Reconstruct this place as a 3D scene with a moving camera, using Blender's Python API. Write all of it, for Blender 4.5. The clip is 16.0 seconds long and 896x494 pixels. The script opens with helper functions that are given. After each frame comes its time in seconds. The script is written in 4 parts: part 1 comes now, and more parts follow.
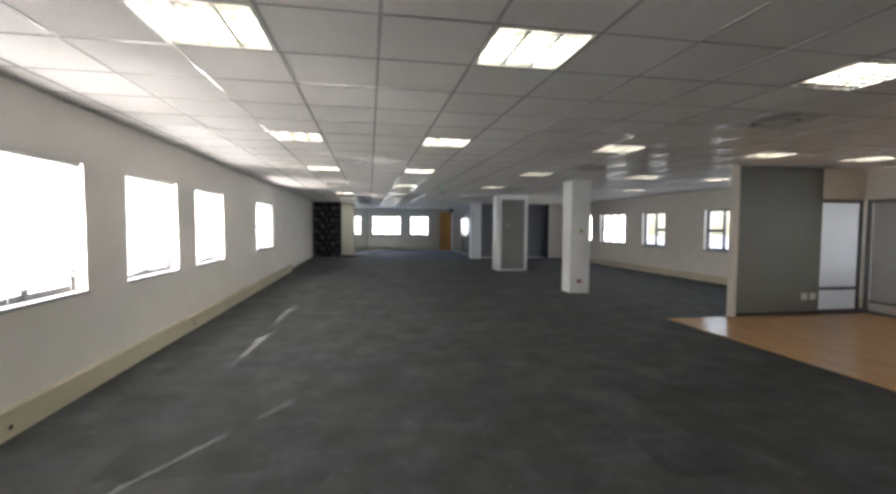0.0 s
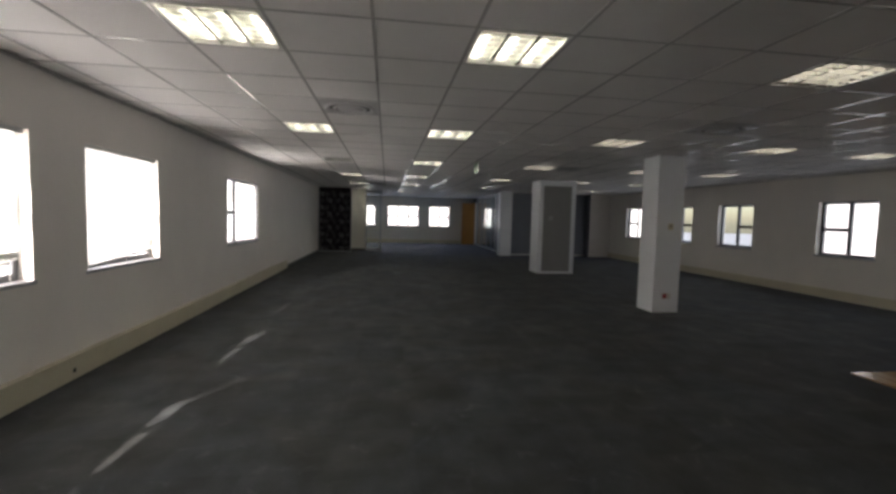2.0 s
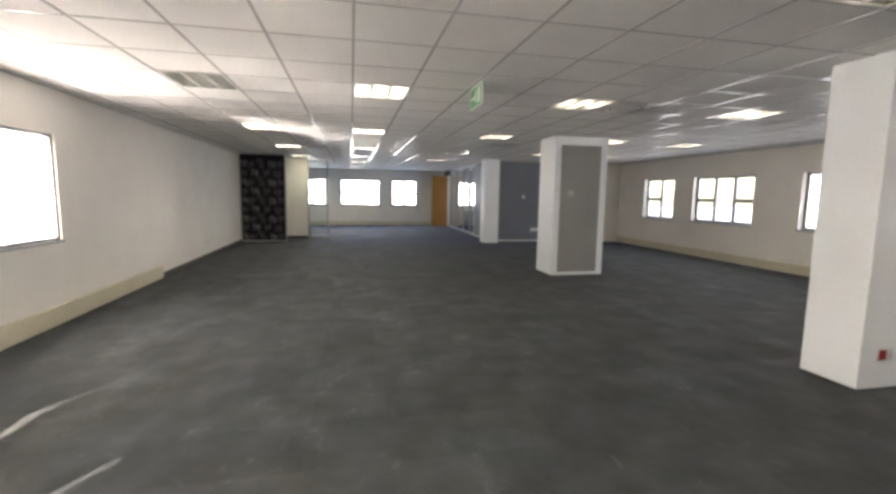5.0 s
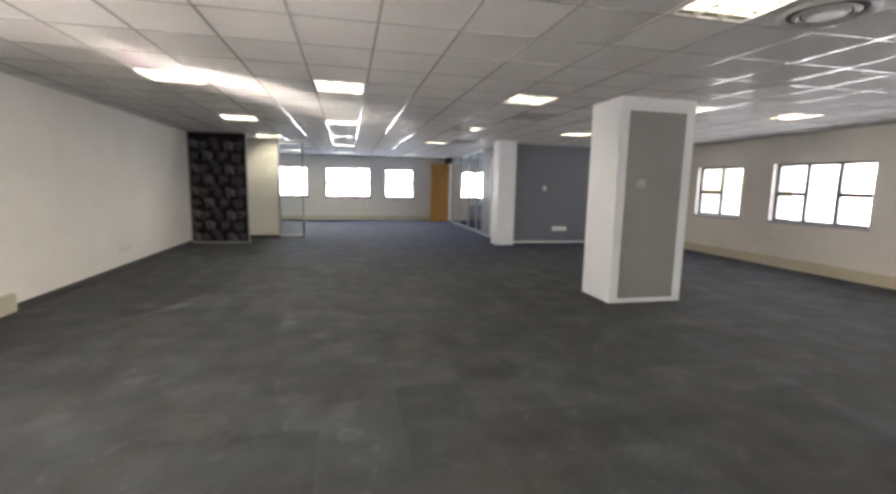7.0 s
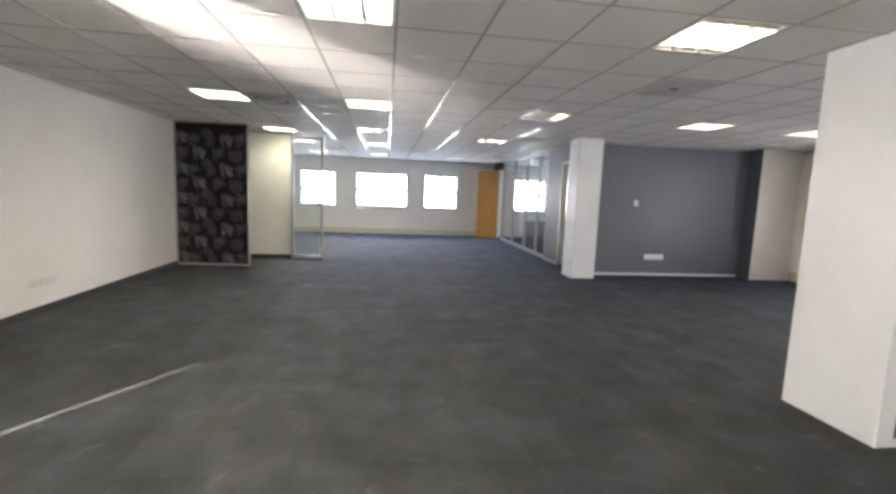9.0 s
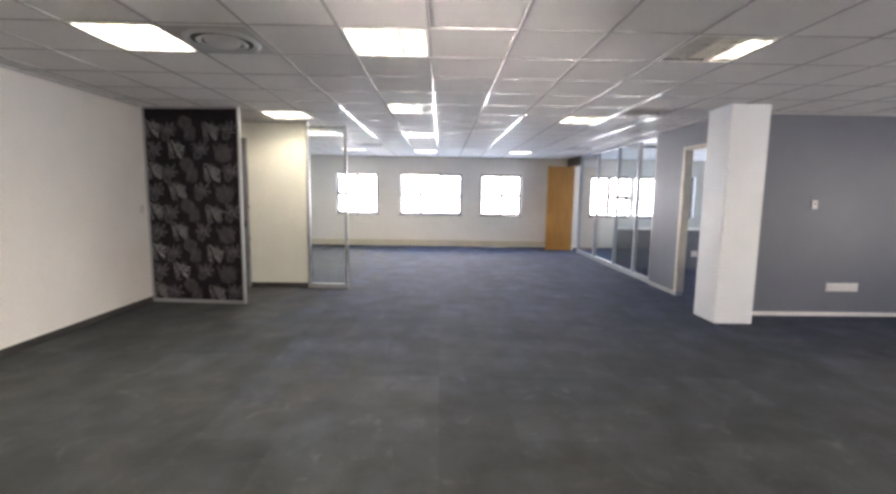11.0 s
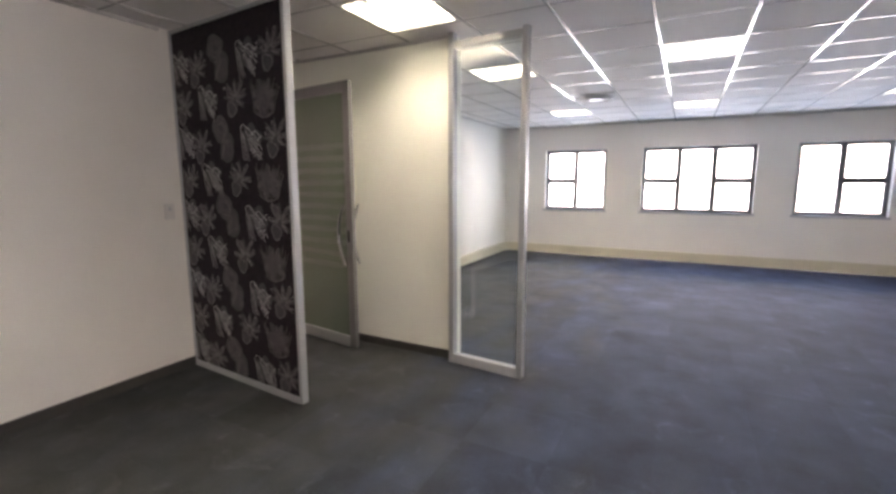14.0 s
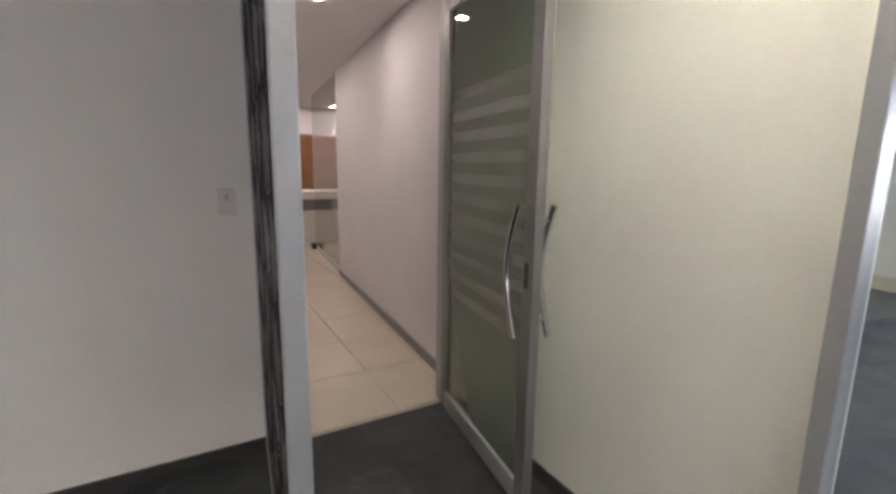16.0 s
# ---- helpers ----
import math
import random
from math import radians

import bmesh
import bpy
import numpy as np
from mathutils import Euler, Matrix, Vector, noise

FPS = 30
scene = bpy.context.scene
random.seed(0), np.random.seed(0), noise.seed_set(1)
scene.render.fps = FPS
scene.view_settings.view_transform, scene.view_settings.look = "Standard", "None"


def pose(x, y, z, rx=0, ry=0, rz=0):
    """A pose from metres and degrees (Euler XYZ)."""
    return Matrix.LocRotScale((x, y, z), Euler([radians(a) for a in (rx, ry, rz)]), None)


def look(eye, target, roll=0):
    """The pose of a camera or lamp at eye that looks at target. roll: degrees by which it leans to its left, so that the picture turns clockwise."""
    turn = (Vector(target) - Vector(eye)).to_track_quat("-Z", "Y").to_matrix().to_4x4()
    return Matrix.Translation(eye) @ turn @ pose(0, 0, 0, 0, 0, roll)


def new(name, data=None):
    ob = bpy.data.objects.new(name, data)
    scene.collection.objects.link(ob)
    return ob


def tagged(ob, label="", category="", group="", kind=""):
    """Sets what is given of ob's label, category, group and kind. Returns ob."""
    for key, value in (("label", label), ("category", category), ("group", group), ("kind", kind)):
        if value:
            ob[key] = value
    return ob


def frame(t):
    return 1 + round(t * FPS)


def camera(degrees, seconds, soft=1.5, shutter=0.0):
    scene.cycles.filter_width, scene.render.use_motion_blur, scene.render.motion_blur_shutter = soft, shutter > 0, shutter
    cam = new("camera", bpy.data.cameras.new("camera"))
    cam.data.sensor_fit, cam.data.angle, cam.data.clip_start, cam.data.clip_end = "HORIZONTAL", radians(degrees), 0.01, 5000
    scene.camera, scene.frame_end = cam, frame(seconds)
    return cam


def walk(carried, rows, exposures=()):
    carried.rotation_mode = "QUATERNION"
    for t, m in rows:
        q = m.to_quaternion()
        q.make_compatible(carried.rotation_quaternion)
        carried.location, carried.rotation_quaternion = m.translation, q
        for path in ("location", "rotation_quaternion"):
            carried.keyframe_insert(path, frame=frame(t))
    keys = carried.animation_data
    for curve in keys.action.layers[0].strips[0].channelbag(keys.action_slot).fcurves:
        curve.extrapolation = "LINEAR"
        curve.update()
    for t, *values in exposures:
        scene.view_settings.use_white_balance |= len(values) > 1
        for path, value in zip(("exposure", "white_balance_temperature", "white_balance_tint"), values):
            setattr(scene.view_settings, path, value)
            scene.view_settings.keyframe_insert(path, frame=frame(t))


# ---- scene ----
cam = camera(89.6, 16.0, soft=3.0)
PATH = [
    (0, (-0.854, -0.413, 1.543), (-0.512, 1.555, 1.448), 0.4),
    (0.5, (-0.802, 0.257, 1.538), (-0.447, 2.224, 1.45), 1.6),
    (1, (-0.734, 0.946, 1.54), (-0.383, 2.913, 1.454), 1.2),
    (1.5, (-0.72, 1.652, 1.516), (-0.487, 3.634, 1.386), 1.1),
    (2, (-0.701, 2.382, 1.499), (-0.432, 4.359, 1.368), 1.5),
    (2.5, (-0.621, 3.061, 1.464), (-0.298, 5.028, 1.292), 1.4),
    (3, (-0.582, 3.783, 1.482), (-0.262, 5.746, 1.274), 1.3),
    (3.5, (-0.55, 4.449, 1.476), (-0.133, 6.392, 1.249), 1.2),
    (4, (-0.454, 5.161, 1.482), (-0.036, 7.104, 1.251), 0.9),
    (6.5, (0.102, 8.69, 1.512), (0.522, 10.631, 1.273), 0.9),
    (7, (0.18, 9.35, 1.471), (0.611, 11.284, 1.202), 1.2),
    (7.5, (0.2, 10.043, 1.502), (0.598, 11.985, 1.235), 1.2),
    (8, (0.304, 10.719, 1.503), (0.684, 12.67, 1.275), 1.7),
    (8.5, (0.375, 11.463, 1.51), (0.636, 13.432, 1.276), 2.3),
    (9, (0.363, 12.168, 1.503), (0.638, 14.135, 1.266), 2.3),
    (11.5, (0.51, 15.561, 1.512), (0.479, 17.548, 1.283), 0.8),
    (12, (0.486, 16.267, 1.487), (0.422, 18.25, 1.236), 1.0),
    (12.5, (0.466, 16.935, 1.486), (0.355, 18.91, 1.194), 0.5),
    (13, (0.392, 17.585, 1.491), (-0.038, 19.519, 1.215), 0.6),
    (13.5, (0.245, 18.205, 1.487), (-0.34, 20.095, 1.198), 0.0),
    (14, (0.062, 18.804, 1.484), (-0.858, 20.556, 1.199), -0.1),
    (14.5, (-0.222, 19.36, 1.45), (-1.251, 21.041, 1.107), -0.6),
    (15, (-0.489, 19.876, 1.444), (-1.779, 21.36, 1.08), 0.3),
    (15.5, (-0.824, 20.332, 1.414), (-2.313, 21.619, 1.056), 1.4),
    (16, (-1.173, 20.726, 1.431), (-2.881, 21.706, 1.084), 0.9),
]
walk(cam, [(t, look(eye, target, roll)) for t, eye, target, roll in PATH], exposures=[(0.0, 2.45, 6600, 17), (0.5, 1.45, 6700, 17), (1.0, 1.3, 6700, 17), (1.5, 1.55, 6700, 18), (2.0, 1.25, 6750, 19), (2.5, 1.1, 6800, 20), (3.0, 1.35, 6850, 20), (3.5, 2.1, 6900, 20), (4.0, 2.85, 7000, 20), (6.5, 3.3, 7100, 21), (9.0, 3.82, 7000, 21), (11.5, 4.12, 7250, 26), (12.5, 4.2, 7450, 28), (13.5, 3.82, 7500, 28), (14.0, 3.88, 7450, 28), (14.5, 3.5, 7350, 28), (15.5, 3.75, 7150, 25), (16.0, 3.78, 6800, 24)])

# ---- world, sun and exposure ----
world = bpy.data.worlds.new("sky")
scene.world = world
world.use_nodes = True
wn, wl = world.node_tree.nodes, world.node_tree.links
sky = wn.new("ShaderNodeTexSky")
sky.sky_type = "NISHITA"
sky.sun_disc = False
sky.sun_elevation, sky.sun_rotation = radians(24.5), math.atan2(-0.535, -0.845)
wn["Background"].inputs["Strength"].default_value = 0.06
wl.new(sky.outputs["Color"], wn["Background"].inputs["Color"])
sun_data = bpy.data.lights.new("sun", "SUN")
sun_data.energy, sun_data.angle, sun_data.color = 5.0, radians(0.5), (1.0, 0.95, 0.87)
sun = new("sun", sun_data)
sun.matrix_world = look((-0.535 * 20, -0.845 * 20, 20 * math.tan(radians(24.5))), (0, 0, 0))


# ---- materials ----
def material(name, colour, rough=0.5, metal=0.0, grain=0.0, scale=40.0, blotch=0.0, blotch_scale=1.5, bump=0.0, shine=0.5):
    """A principled surface with fine grain, large soft variation and relief, in real-world size."""
    m = bpy.data.materials.new(name)
    m.use_nodes = True
    n, l = m.node_tree.nodes, m.node_tree.links
    p = n["Principled BSDF"]
    p.inputs["Roughness"].default_value, p.inputs["Metallic"].default_value = rough, metal
    p.inputs["Specular IOR Level"].default_value = shine
    geo = n.new("ShaderNodeNewGeometry")
    fine = n.new("ShaderNodeTexNoise")
    fine.inputs["Scale"].default_value, fine.inputs["Detail"].default_value = scale, 4
    l.new(geo.outputs["Position"], fine.inputs["Vector"])
    big = n.new("ShaderNodeTexNoise")
    big.inputs["Scale"].default_value, big.inputs["Detail"].default_value = blotch_scale, 5
    l.new(geo.outputs["Position"], big.inputs["Vector"])
    last = None
    base = n.new("ShaderNodeRGB")
    base.outputs[0].default_value = (*colour, 1)
    last = base.outputs[0]
    for tex, amount in ((fine, grain), (big, blotch)):
        if not amount:
            continue
        ramp = n.new("ShaderNodeMapRange")
        ramp.inputs["From Min"].default_value, ramp.inputs["From Max"].default_value = 0.3, 0.7
        ramp.inputs["To Min"].default_value, ramp.inputs["To Max"].default_value = 1 - amount, 1 + amount
        l.new(tex.outputs["Fac"], ramp.inputs["Value"])
        mul = n.new("ShaderNodeVectorMath")
        mul.operation = "SCALE"
        l.new(last, mul.inputs[0])
        l.new(ramp.outputs["Result"], mul.inputs["Scale"])
        last = mul.outputs["Vector"]
    l.new(last, p.inputs["Base Color"])
    if bump:
        b = n.new("ShaderNodeBump")
        b.inputs["Strength"].default_value, b.inputs["Distance"].default_value = bump, 0.004
        l.new(fine.outputs["Fac"], b.inputs["Height"])
        l.new(b.outputs["Normal"], p.inputs["Normal"])
    return m


def glow(name, colour, strength):
    m = bpy.data.materials.new(name)
    m.use_nodes = True
    p = m.node_tree.nodes["Principled BSDF"]
    p.inputs["Base Color"].default_value = (0.8, 0.8, 0.8, 1)
    p.inputs["Emission Color"].default_value = (*colour, 1)
    p.inputs["Emission Strength"].default_value = strength
    return m


def glass(name, colour=(1, 1, 1), rough=0.0, clear=True):
    """Thin pane: clear part and mirror part mixed by Fresnel."""
    m = bpy.data.materials.new(name)
    m.use_nodes = True
    n, l = m.node_tree.nodes, m.node_tree.links
    out = n["Material Output"]
    n.remove(n["Principled BSDF"])
    see = n.new("ShaderNodeBsdfTransparent" if clear else "ShaderNodeBsdfTranslucent")
    see.inputs["Color"].default_value = (*colour, 1)
    shine = n.new("ShaderNodeBsdfGlossy")
    shine.inputs["Roughness"].default_value = rough
    facing = n.new("ShaderNodeLayerWeight")
    power = n.new("ShaderNodeMath")
    power.operation = "POWER"
    power.inputs[1].default_value = 5.0
    fres = n.new("ShaderNodeMapRange")
    fres.inputs["To Min"].default_value, fres.inputs["To Max"].default_value = 0.04, 0.95
    mix = n.new("ShaderNodeMixShader")
    l.new(facing.outputs["Facing"], power.inputs[0])
    l.new(power.outputs[0], fres.inputs["Value"])
    l.new(fres.outputs[0], mix.inputs["Fac"])
    l.new(see.outputs[0], mix.inputs[1])
    l.new(shine.outputs[0], mix.inputs[2])
    l.new(mix.outputs[0], out.inputs["Surface"])
    return m


def frosted(name, colour, clear):
    """A hazy pane: a share of it is clear, the rest a milky film, under a gloss."""
    m = glass(name)
    n, l = m.node_tree.nodes, m.node_tree.links
    film = n.new("ShaderNodeBsdfDiffuse")
    film.inputs["Color"].default_value = (*colour, 1)
    blend = n.new("ShaderNodeMixShader")
    blend.inputs["Fac"].default_value = clear
    see = n["Transparent BSDF"]
    l.new(film.outputs[0], blend.inputs[1])
    l.new(see.outputs[0], blend.inputs[2])
    l.new(blend.outputs[0], n["Mix Shader"].inputs[1])
    return m


WHITE = material("wall_paint_white", (0.81, 0.775, 0.715), 0.6, grain=0.015, scale=90, blotch=0.03, bump=0.08)
CREAM = material("wall_paint_cream", (0.86, 0.865, 0.775), 0.55, grain=0.015, scale=90, blotch=0.03, bump=0.08)
COLWHITE = material("column_paint_white", (0.855, 0.885, 0.905), 0.5, grain=0.015, scale=90, blotch=0.03, bump=0.08)
GREYPAINT = material("wall_paint_grey", (0.225, 0.245, 0.222), 0.5, grain=0.02, scale=90, blotch=0.04, bump=0.08)
BLUEPAINT = material("wall_paint_blue_grey", (0.145, 0.158, 0.185), 0.5, grain=0.02, scale=90, blotch=0.04, bump=0.08)
def wood(name, dark, light, along, rough):
    """Fine grain drawn out along one axis, over slow broad bands."""
    m = material(name, light, rough, bump=0.05)
    n, l = m.node_tree.nodes, m.node_tree.links
    geo = n.new("ShaderNodeNewGeometry")
    st = n.new("ShaderNodeVectorMath")
    st.operation = "MULTIPLY"
    st.inputs[1].default_value = along
    l.new(geo.outputs["Position"], st.inputs[0])
    tex = n.new("ShaderNodeTexNoise")
    tex.inputs["Scale"].default_value, tex.inputs["Detail"].default_value, tex.inputs["Distortion"].default_value = 1.0, 7, 0.6
    l.new(st.outputs[0], tex.inputs["Vector"])
    ramp = n.new("ShaderNodeValToRGB")
    ramp.color_ramp.elements[0].position, ramp.color_ramp.elements[1].position = 0.3, 0.72
    ramp.color_ramp.elements[0].color, ramp.color_ramp.elements[1].color = (*dark, 1), (*light, 1)
    l.new(tex.outputs["Fac"], ramp.inputs["Fac"])
    l.new(ramp.outputs["Color"], n["Principled BSDF"].inputs["Base Color"])
    return m


CARPET = material("carpet_charcoal", (0.054, 0.057, 0.0605), 0.82, grain=0.3, scale=140, blotch=0.26, blotch_scale=3.2, bump=0.6, shine=0.3)
TILEBOARD = material("ceiling_board", (0.765, 0.75, 0.735), 0.72, grain=0.03, scale=120, blotch=0.03, bump=0.12, shine=0.06)
TBAR = material("ceiling_t_bar", (0.66, 0.655, 0.64), 0.15, metal=0.2)
TBAR_CROSS = material("ceiling_cross_bar", (0.62, 0.615, 0.6), 0.18, metal=0.2)
EDGE_STRIP = material("ceiling_edge_strip", (0.52, 0.505, 0.48), 0.4, metal=0.2, grain=0.03)
TRUNK = material("trunking_cream", (0.62, 0.57, 0.42), 0.4, grain=0.02, blotch=0.05)
ALU = material("brushed_aluminium", (0.42, 0.43, 0.44), 0.38, metal=0.35, grain=0.04, scale=150)
DARKALU = material("dark_window_frame", (0.13, 0.135, 0.145), 0.4, metal=0.3)
WOOD = wood("orange_wood", (0.42, 0.19, 0.04), (0.56, 0.28, 0.07), (28, 28, 1.6), 0.35)
LAMINATE = wood("laminate_floor", (0.42, 0.235, 0.10), (0.58, 0.36, 0.17), (14, 1.2, 10), 0.26)
SKIRT = material("dark_skirting", (0.05, 0.047, 0.042), 0.5, grain=0.05)
BLACK = material("black_plastic", (0.02, 0.02, 0.02), 0.5)
PLASTIC = material("white_plastic", (0.75, 0.74, 0.71), 0.35)
CHROME = material("chrome", (0.75, 0.75, 0.75), 0.15, metal=1.0)
WALLPAPER = material("black_wallpaper", (0.027, 0.019, 0.023), 0.8, grain=0.25, scale=25, shine=0.15)
TILESTONE = material("beige_floor_tile", (0.62, 0.56, 0.45), 0.25, grain=0.03, scale=30, blotch=0.06)
PANE = glass("window_pane", (0.96, 0.98, 0.98))
GREYPAINT_B = material("panel_paint_grey", (0.30, 0.30, 0.285), 0.5, grain=0.02, scale=90, blotch=0.04, bump=0.08)
TRIMGREY = material("trim_grey", (0.25, 0.25, 0.25), 0.45, grain=0.03)
DOORALU = material("door_aluminium", (0.24, 0.24, 0.235), 0.4, metal=0.35, grain=0.04, scale=150)
SWITCH = material("switch_plastic", (0.68, 0.655, 0.61), 0.35)
FRAMEWOOD = material("door_frame_paint", (0.66, 0.6, 0.52), 0.45, grain=0.03)
CORRWALL = material("corridor_paint", (0.71, 0.695, 0.705), 0.6, grain=0.015, scale=90, blotch=0.03, bump=0.08)
GROUT = material("tile_grout", (0.42, 0.385, 0.32), 0.8, grain=0.1)
WOODDARK = wood("brown_wood", (0.2, 0.09, 0.04), (0.32, 0.15, 0.07), (20, 20, 1.5), 0.35)
REDPLASTIC = material("red_plastic", (0.36, 0.03, 0.035), 0.4)
GROUND = material("paved_ground", (0.44, 0.47, 0.52), 0.9, grain=0.1, scale=1, blotch=0.15, blotch_scale=0.1)
FOIL_BRIGHT = material("silver_print", (0.42, 0.41, 0.42), 0.45, metal=0.2, grain=0.35, scale=50)
FOIL_DIM = material("grey_print", (0.17, 0.155, 0.158), 0.45, metal=0.3, grain=0.35, scale=50)
FOIL_MID = material("pale_grey_print", (0.21, 0.2, 0.21), 0.45, metal=0.2, grain=0.35, scale=50)
FOIL_GHOST = material("faint_print", (0.036, 0.033, 0.036), 0.5, grain=0.3, scale=50)
SIGNGREEN = material("sign_green", (0.05, 0.22, 0.08), 0.4, grain=0.05)
SIGNWHITE = material("sign_white", (0.75, 0.77, 0.72), 0.4)
SPOT = glow("downlight_lens", (1.0, 0.91, 0.82), 22.0)
DOORGLASS = frosted("door_pane", (0.33, 0.40, 0.31), 0.45)
FROSTGLASS = glass("frosted_pane", (0.95, 0.96, 0.97), 0.3, clear=False)
FROSTFAINT = frosted("faint_frosted_band", (0.58, 0.62, 0.55), 0.96)
LIT_FROST = frosted("lit_frosted_band", (0.58, 0.62, 0.55), 0.88)
TINTED = frosted("tinted_pane", (0.4, 0.41, 0.42), 0.6)
H = 2.6


def add_carpet_tiles(m, size, amount):
    """Each carpet square a shade of its own, long pale scuffs brushed along the walk, and a painted blue cast of
    daylight.
    """
    n, l = m.node_tree.nodes, m.node_tree.links
    p = n["Principled BSDF"]
    old = p.inputs["Base Color"].links[0].from_socket
    geo = n.new("ShaderNodeNewGeometry")
    snap = n.new("ShaderNodeVectorMath")
    snap.operation = "SNAP"
    snap.inputs[1].default_value = (size, size, 10)
    l.new(geo.outputs["Position"], snap.inputs[0])
    white = n.new("ShaderNodeTexWhiteNoise")
    l.new(snap.outputs[0], white.inputs["Vector"])
    r = n.new("ShaderNodeMapRange")
    r.inputs["To Min"].default_value, r.inputs["To Max"].default_value = 1 - amount, 1 + amount
    l.new(white.outputs["Value"], r.inputs["Value"])
    stretch = n.new("ShaderNodeVectorMath")
    stretch.operation = "MULTIPLY"
    stretch.inputs[1].default_value = (1.7, 0.8, 1.0)
    l.new(geo.outputs["Position"], stretch.inputs[0])
    scuff = n.new("ShaderNodeTexNoise")
    scuff.inputs["Scale"].default_value, scuff.inputs["Detail"].default_value = 1.6, 6
    l.new(stretch.outputs[0], scuff.inputs["Vector"])
    r2 = n.new("ShaderNodeMapRange")
    r2.inputs["From Min"].default_value, r2.inputs["From Max"].default_value = 0.52, 0.75
    r2.inputs["To Min"].default_value, r2.inputs["To Max"].default_value = 0.98, 1.32
    l.new(scuff.outputs["Fac"], r2.inputs["Value"])
    worn = n.new("ShaderNodeTexNoise")
    worn.inputs["Scale"].default_value, worn.inputs["Detail"].default_value, worn.inputs["Distortion"].default_value = 5.5, 6, 1.2
    l.new(geo.outputs["Position"], worn.inputs["Vector"])
    r3 = n.new("ShaderNodeMapRange")
    r3.inputs["From Min"].default_value, r3.inputs["From Max"].default_value = 0.6, 0.78
    r3.inputs["To Min"].default_value, r3.inputs["To Max"].default_value = 1.0, 1.6
    l.new(worn.outputs["Fac"], r3.inputs["Value"])
    pale = n.new("ShaderNodeMath")
    pale.operation = "MULTIPLY"
    l.new(r2.outputs[0], pale.inputs[0])
    l.new(r3.outputs[0], pale.inputs[1])
    both = n.new("ShaderNodeMath")
    both.operation = "MULTIPLY"
    l.new(r.outputs[0], both.inputs[0])
    l.new(pale.outputs[0], both.inputs[1])
    mul = n.new("ShaderNodeVectorMath")
    mul.operation = "SCALE"
    l.new(old, mul.inputs[0])
    l.new(both.outputs[0], mul.inputs["Scale"])
    # blue cast of window daylight painted in towards the far bay, less at the door
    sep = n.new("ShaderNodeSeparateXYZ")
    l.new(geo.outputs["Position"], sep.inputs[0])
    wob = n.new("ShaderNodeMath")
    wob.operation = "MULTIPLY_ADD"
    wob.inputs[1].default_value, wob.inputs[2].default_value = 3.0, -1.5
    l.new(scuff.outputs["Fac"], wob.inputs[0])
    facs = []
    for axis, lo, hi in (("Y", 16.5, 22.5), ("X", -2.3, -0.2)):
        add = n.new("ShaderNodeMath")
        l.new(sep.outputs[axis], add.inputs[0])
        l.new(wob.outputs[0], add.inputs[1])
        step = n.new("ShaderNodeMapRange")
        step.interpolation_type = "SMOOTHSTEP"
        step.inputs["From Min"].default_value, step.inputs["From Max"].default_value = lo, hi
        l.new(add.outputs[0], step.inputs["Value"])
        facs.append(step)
    daylit = n.new("ShaderNodeMath")
    daylit.operation = "MULTIPLY"
    l.new(facs[0].outputs[0], daylit.inputs[0])
    l.new(facs[1].outputs[0], daylit.inputs[1])
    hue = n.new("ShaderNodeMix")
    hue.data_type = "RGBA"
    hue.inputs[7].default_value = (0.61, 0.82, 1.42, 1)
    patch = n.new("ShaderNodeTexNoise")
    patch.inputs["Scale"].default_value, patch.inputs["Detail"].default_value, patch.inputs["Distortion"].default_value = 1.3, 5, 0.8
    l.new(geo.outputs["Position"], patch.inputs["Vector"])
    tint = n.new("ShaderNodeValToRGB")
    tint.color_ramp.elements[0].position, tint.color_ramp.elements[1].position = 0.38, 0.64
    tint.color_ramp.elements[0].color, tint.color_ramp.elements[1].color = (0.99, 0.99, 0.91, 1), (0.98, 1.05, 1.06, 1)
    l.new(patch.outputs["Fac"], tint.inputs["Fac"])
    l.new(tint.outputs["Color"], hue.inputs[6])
    l.new(daylit.outputs[0], hue.inputs["Factor"])
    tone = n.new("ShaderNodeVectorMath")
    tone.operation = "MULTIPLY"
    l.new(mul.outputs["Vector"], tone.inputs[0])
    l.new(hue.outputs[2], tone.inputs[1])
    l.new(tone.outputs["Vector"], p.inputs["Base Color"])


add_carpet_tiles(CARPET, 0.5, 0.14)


# ---- mesh helpers ----
def box(bm, x0, y0, z0, x1, y1, z1, bevel=0.0):
    m = Matrix.Translation(((x0 + x1) / 2, (y0 + y1) / 2, (z0 + z1) / 2)) @ Matrix.Diagonal((abs(x1 - x0), abs(y1 - y0), abs(z1 - z0), 1))
    made = bmesh.ops.create_cube(bm, size=1, matrix=m)["verts"]
    if bevel:
        edges = list({e for v in made for e in v.link_edges})
        bmesh.ops.bevel(bm, geom=edges, offset=bevel, segments=2, affect="EDGES", profile=0.5)
    return bm


def boxes(*rows, bevel=0.0):
    bm = bmesh.new()
    for r in rows:
        box(bm, *r, bevel=bevel)
    return bm


def part(name, bm, material_, parent=None, label=""):
    me = bpy.data.meshes.new(name)
    bm.to_mesh(me)
    bm.free()
    me.materials.append(material_)
    ob = new(name, me)
    if parent:
        ob.parent = parent
    if label:
        ob["label"] = label
    return ob


def thing(name, m, label, category, group=""):
    ob = new(name)
    ob.empty_display_size = 0.1
    ob.matrix_world = m
    return tagged(ob, label, category, group)


def structure(name, bm, material_, label="", category=""):
    return tagged(part(name, bm, material_), label, category, kind="structure")


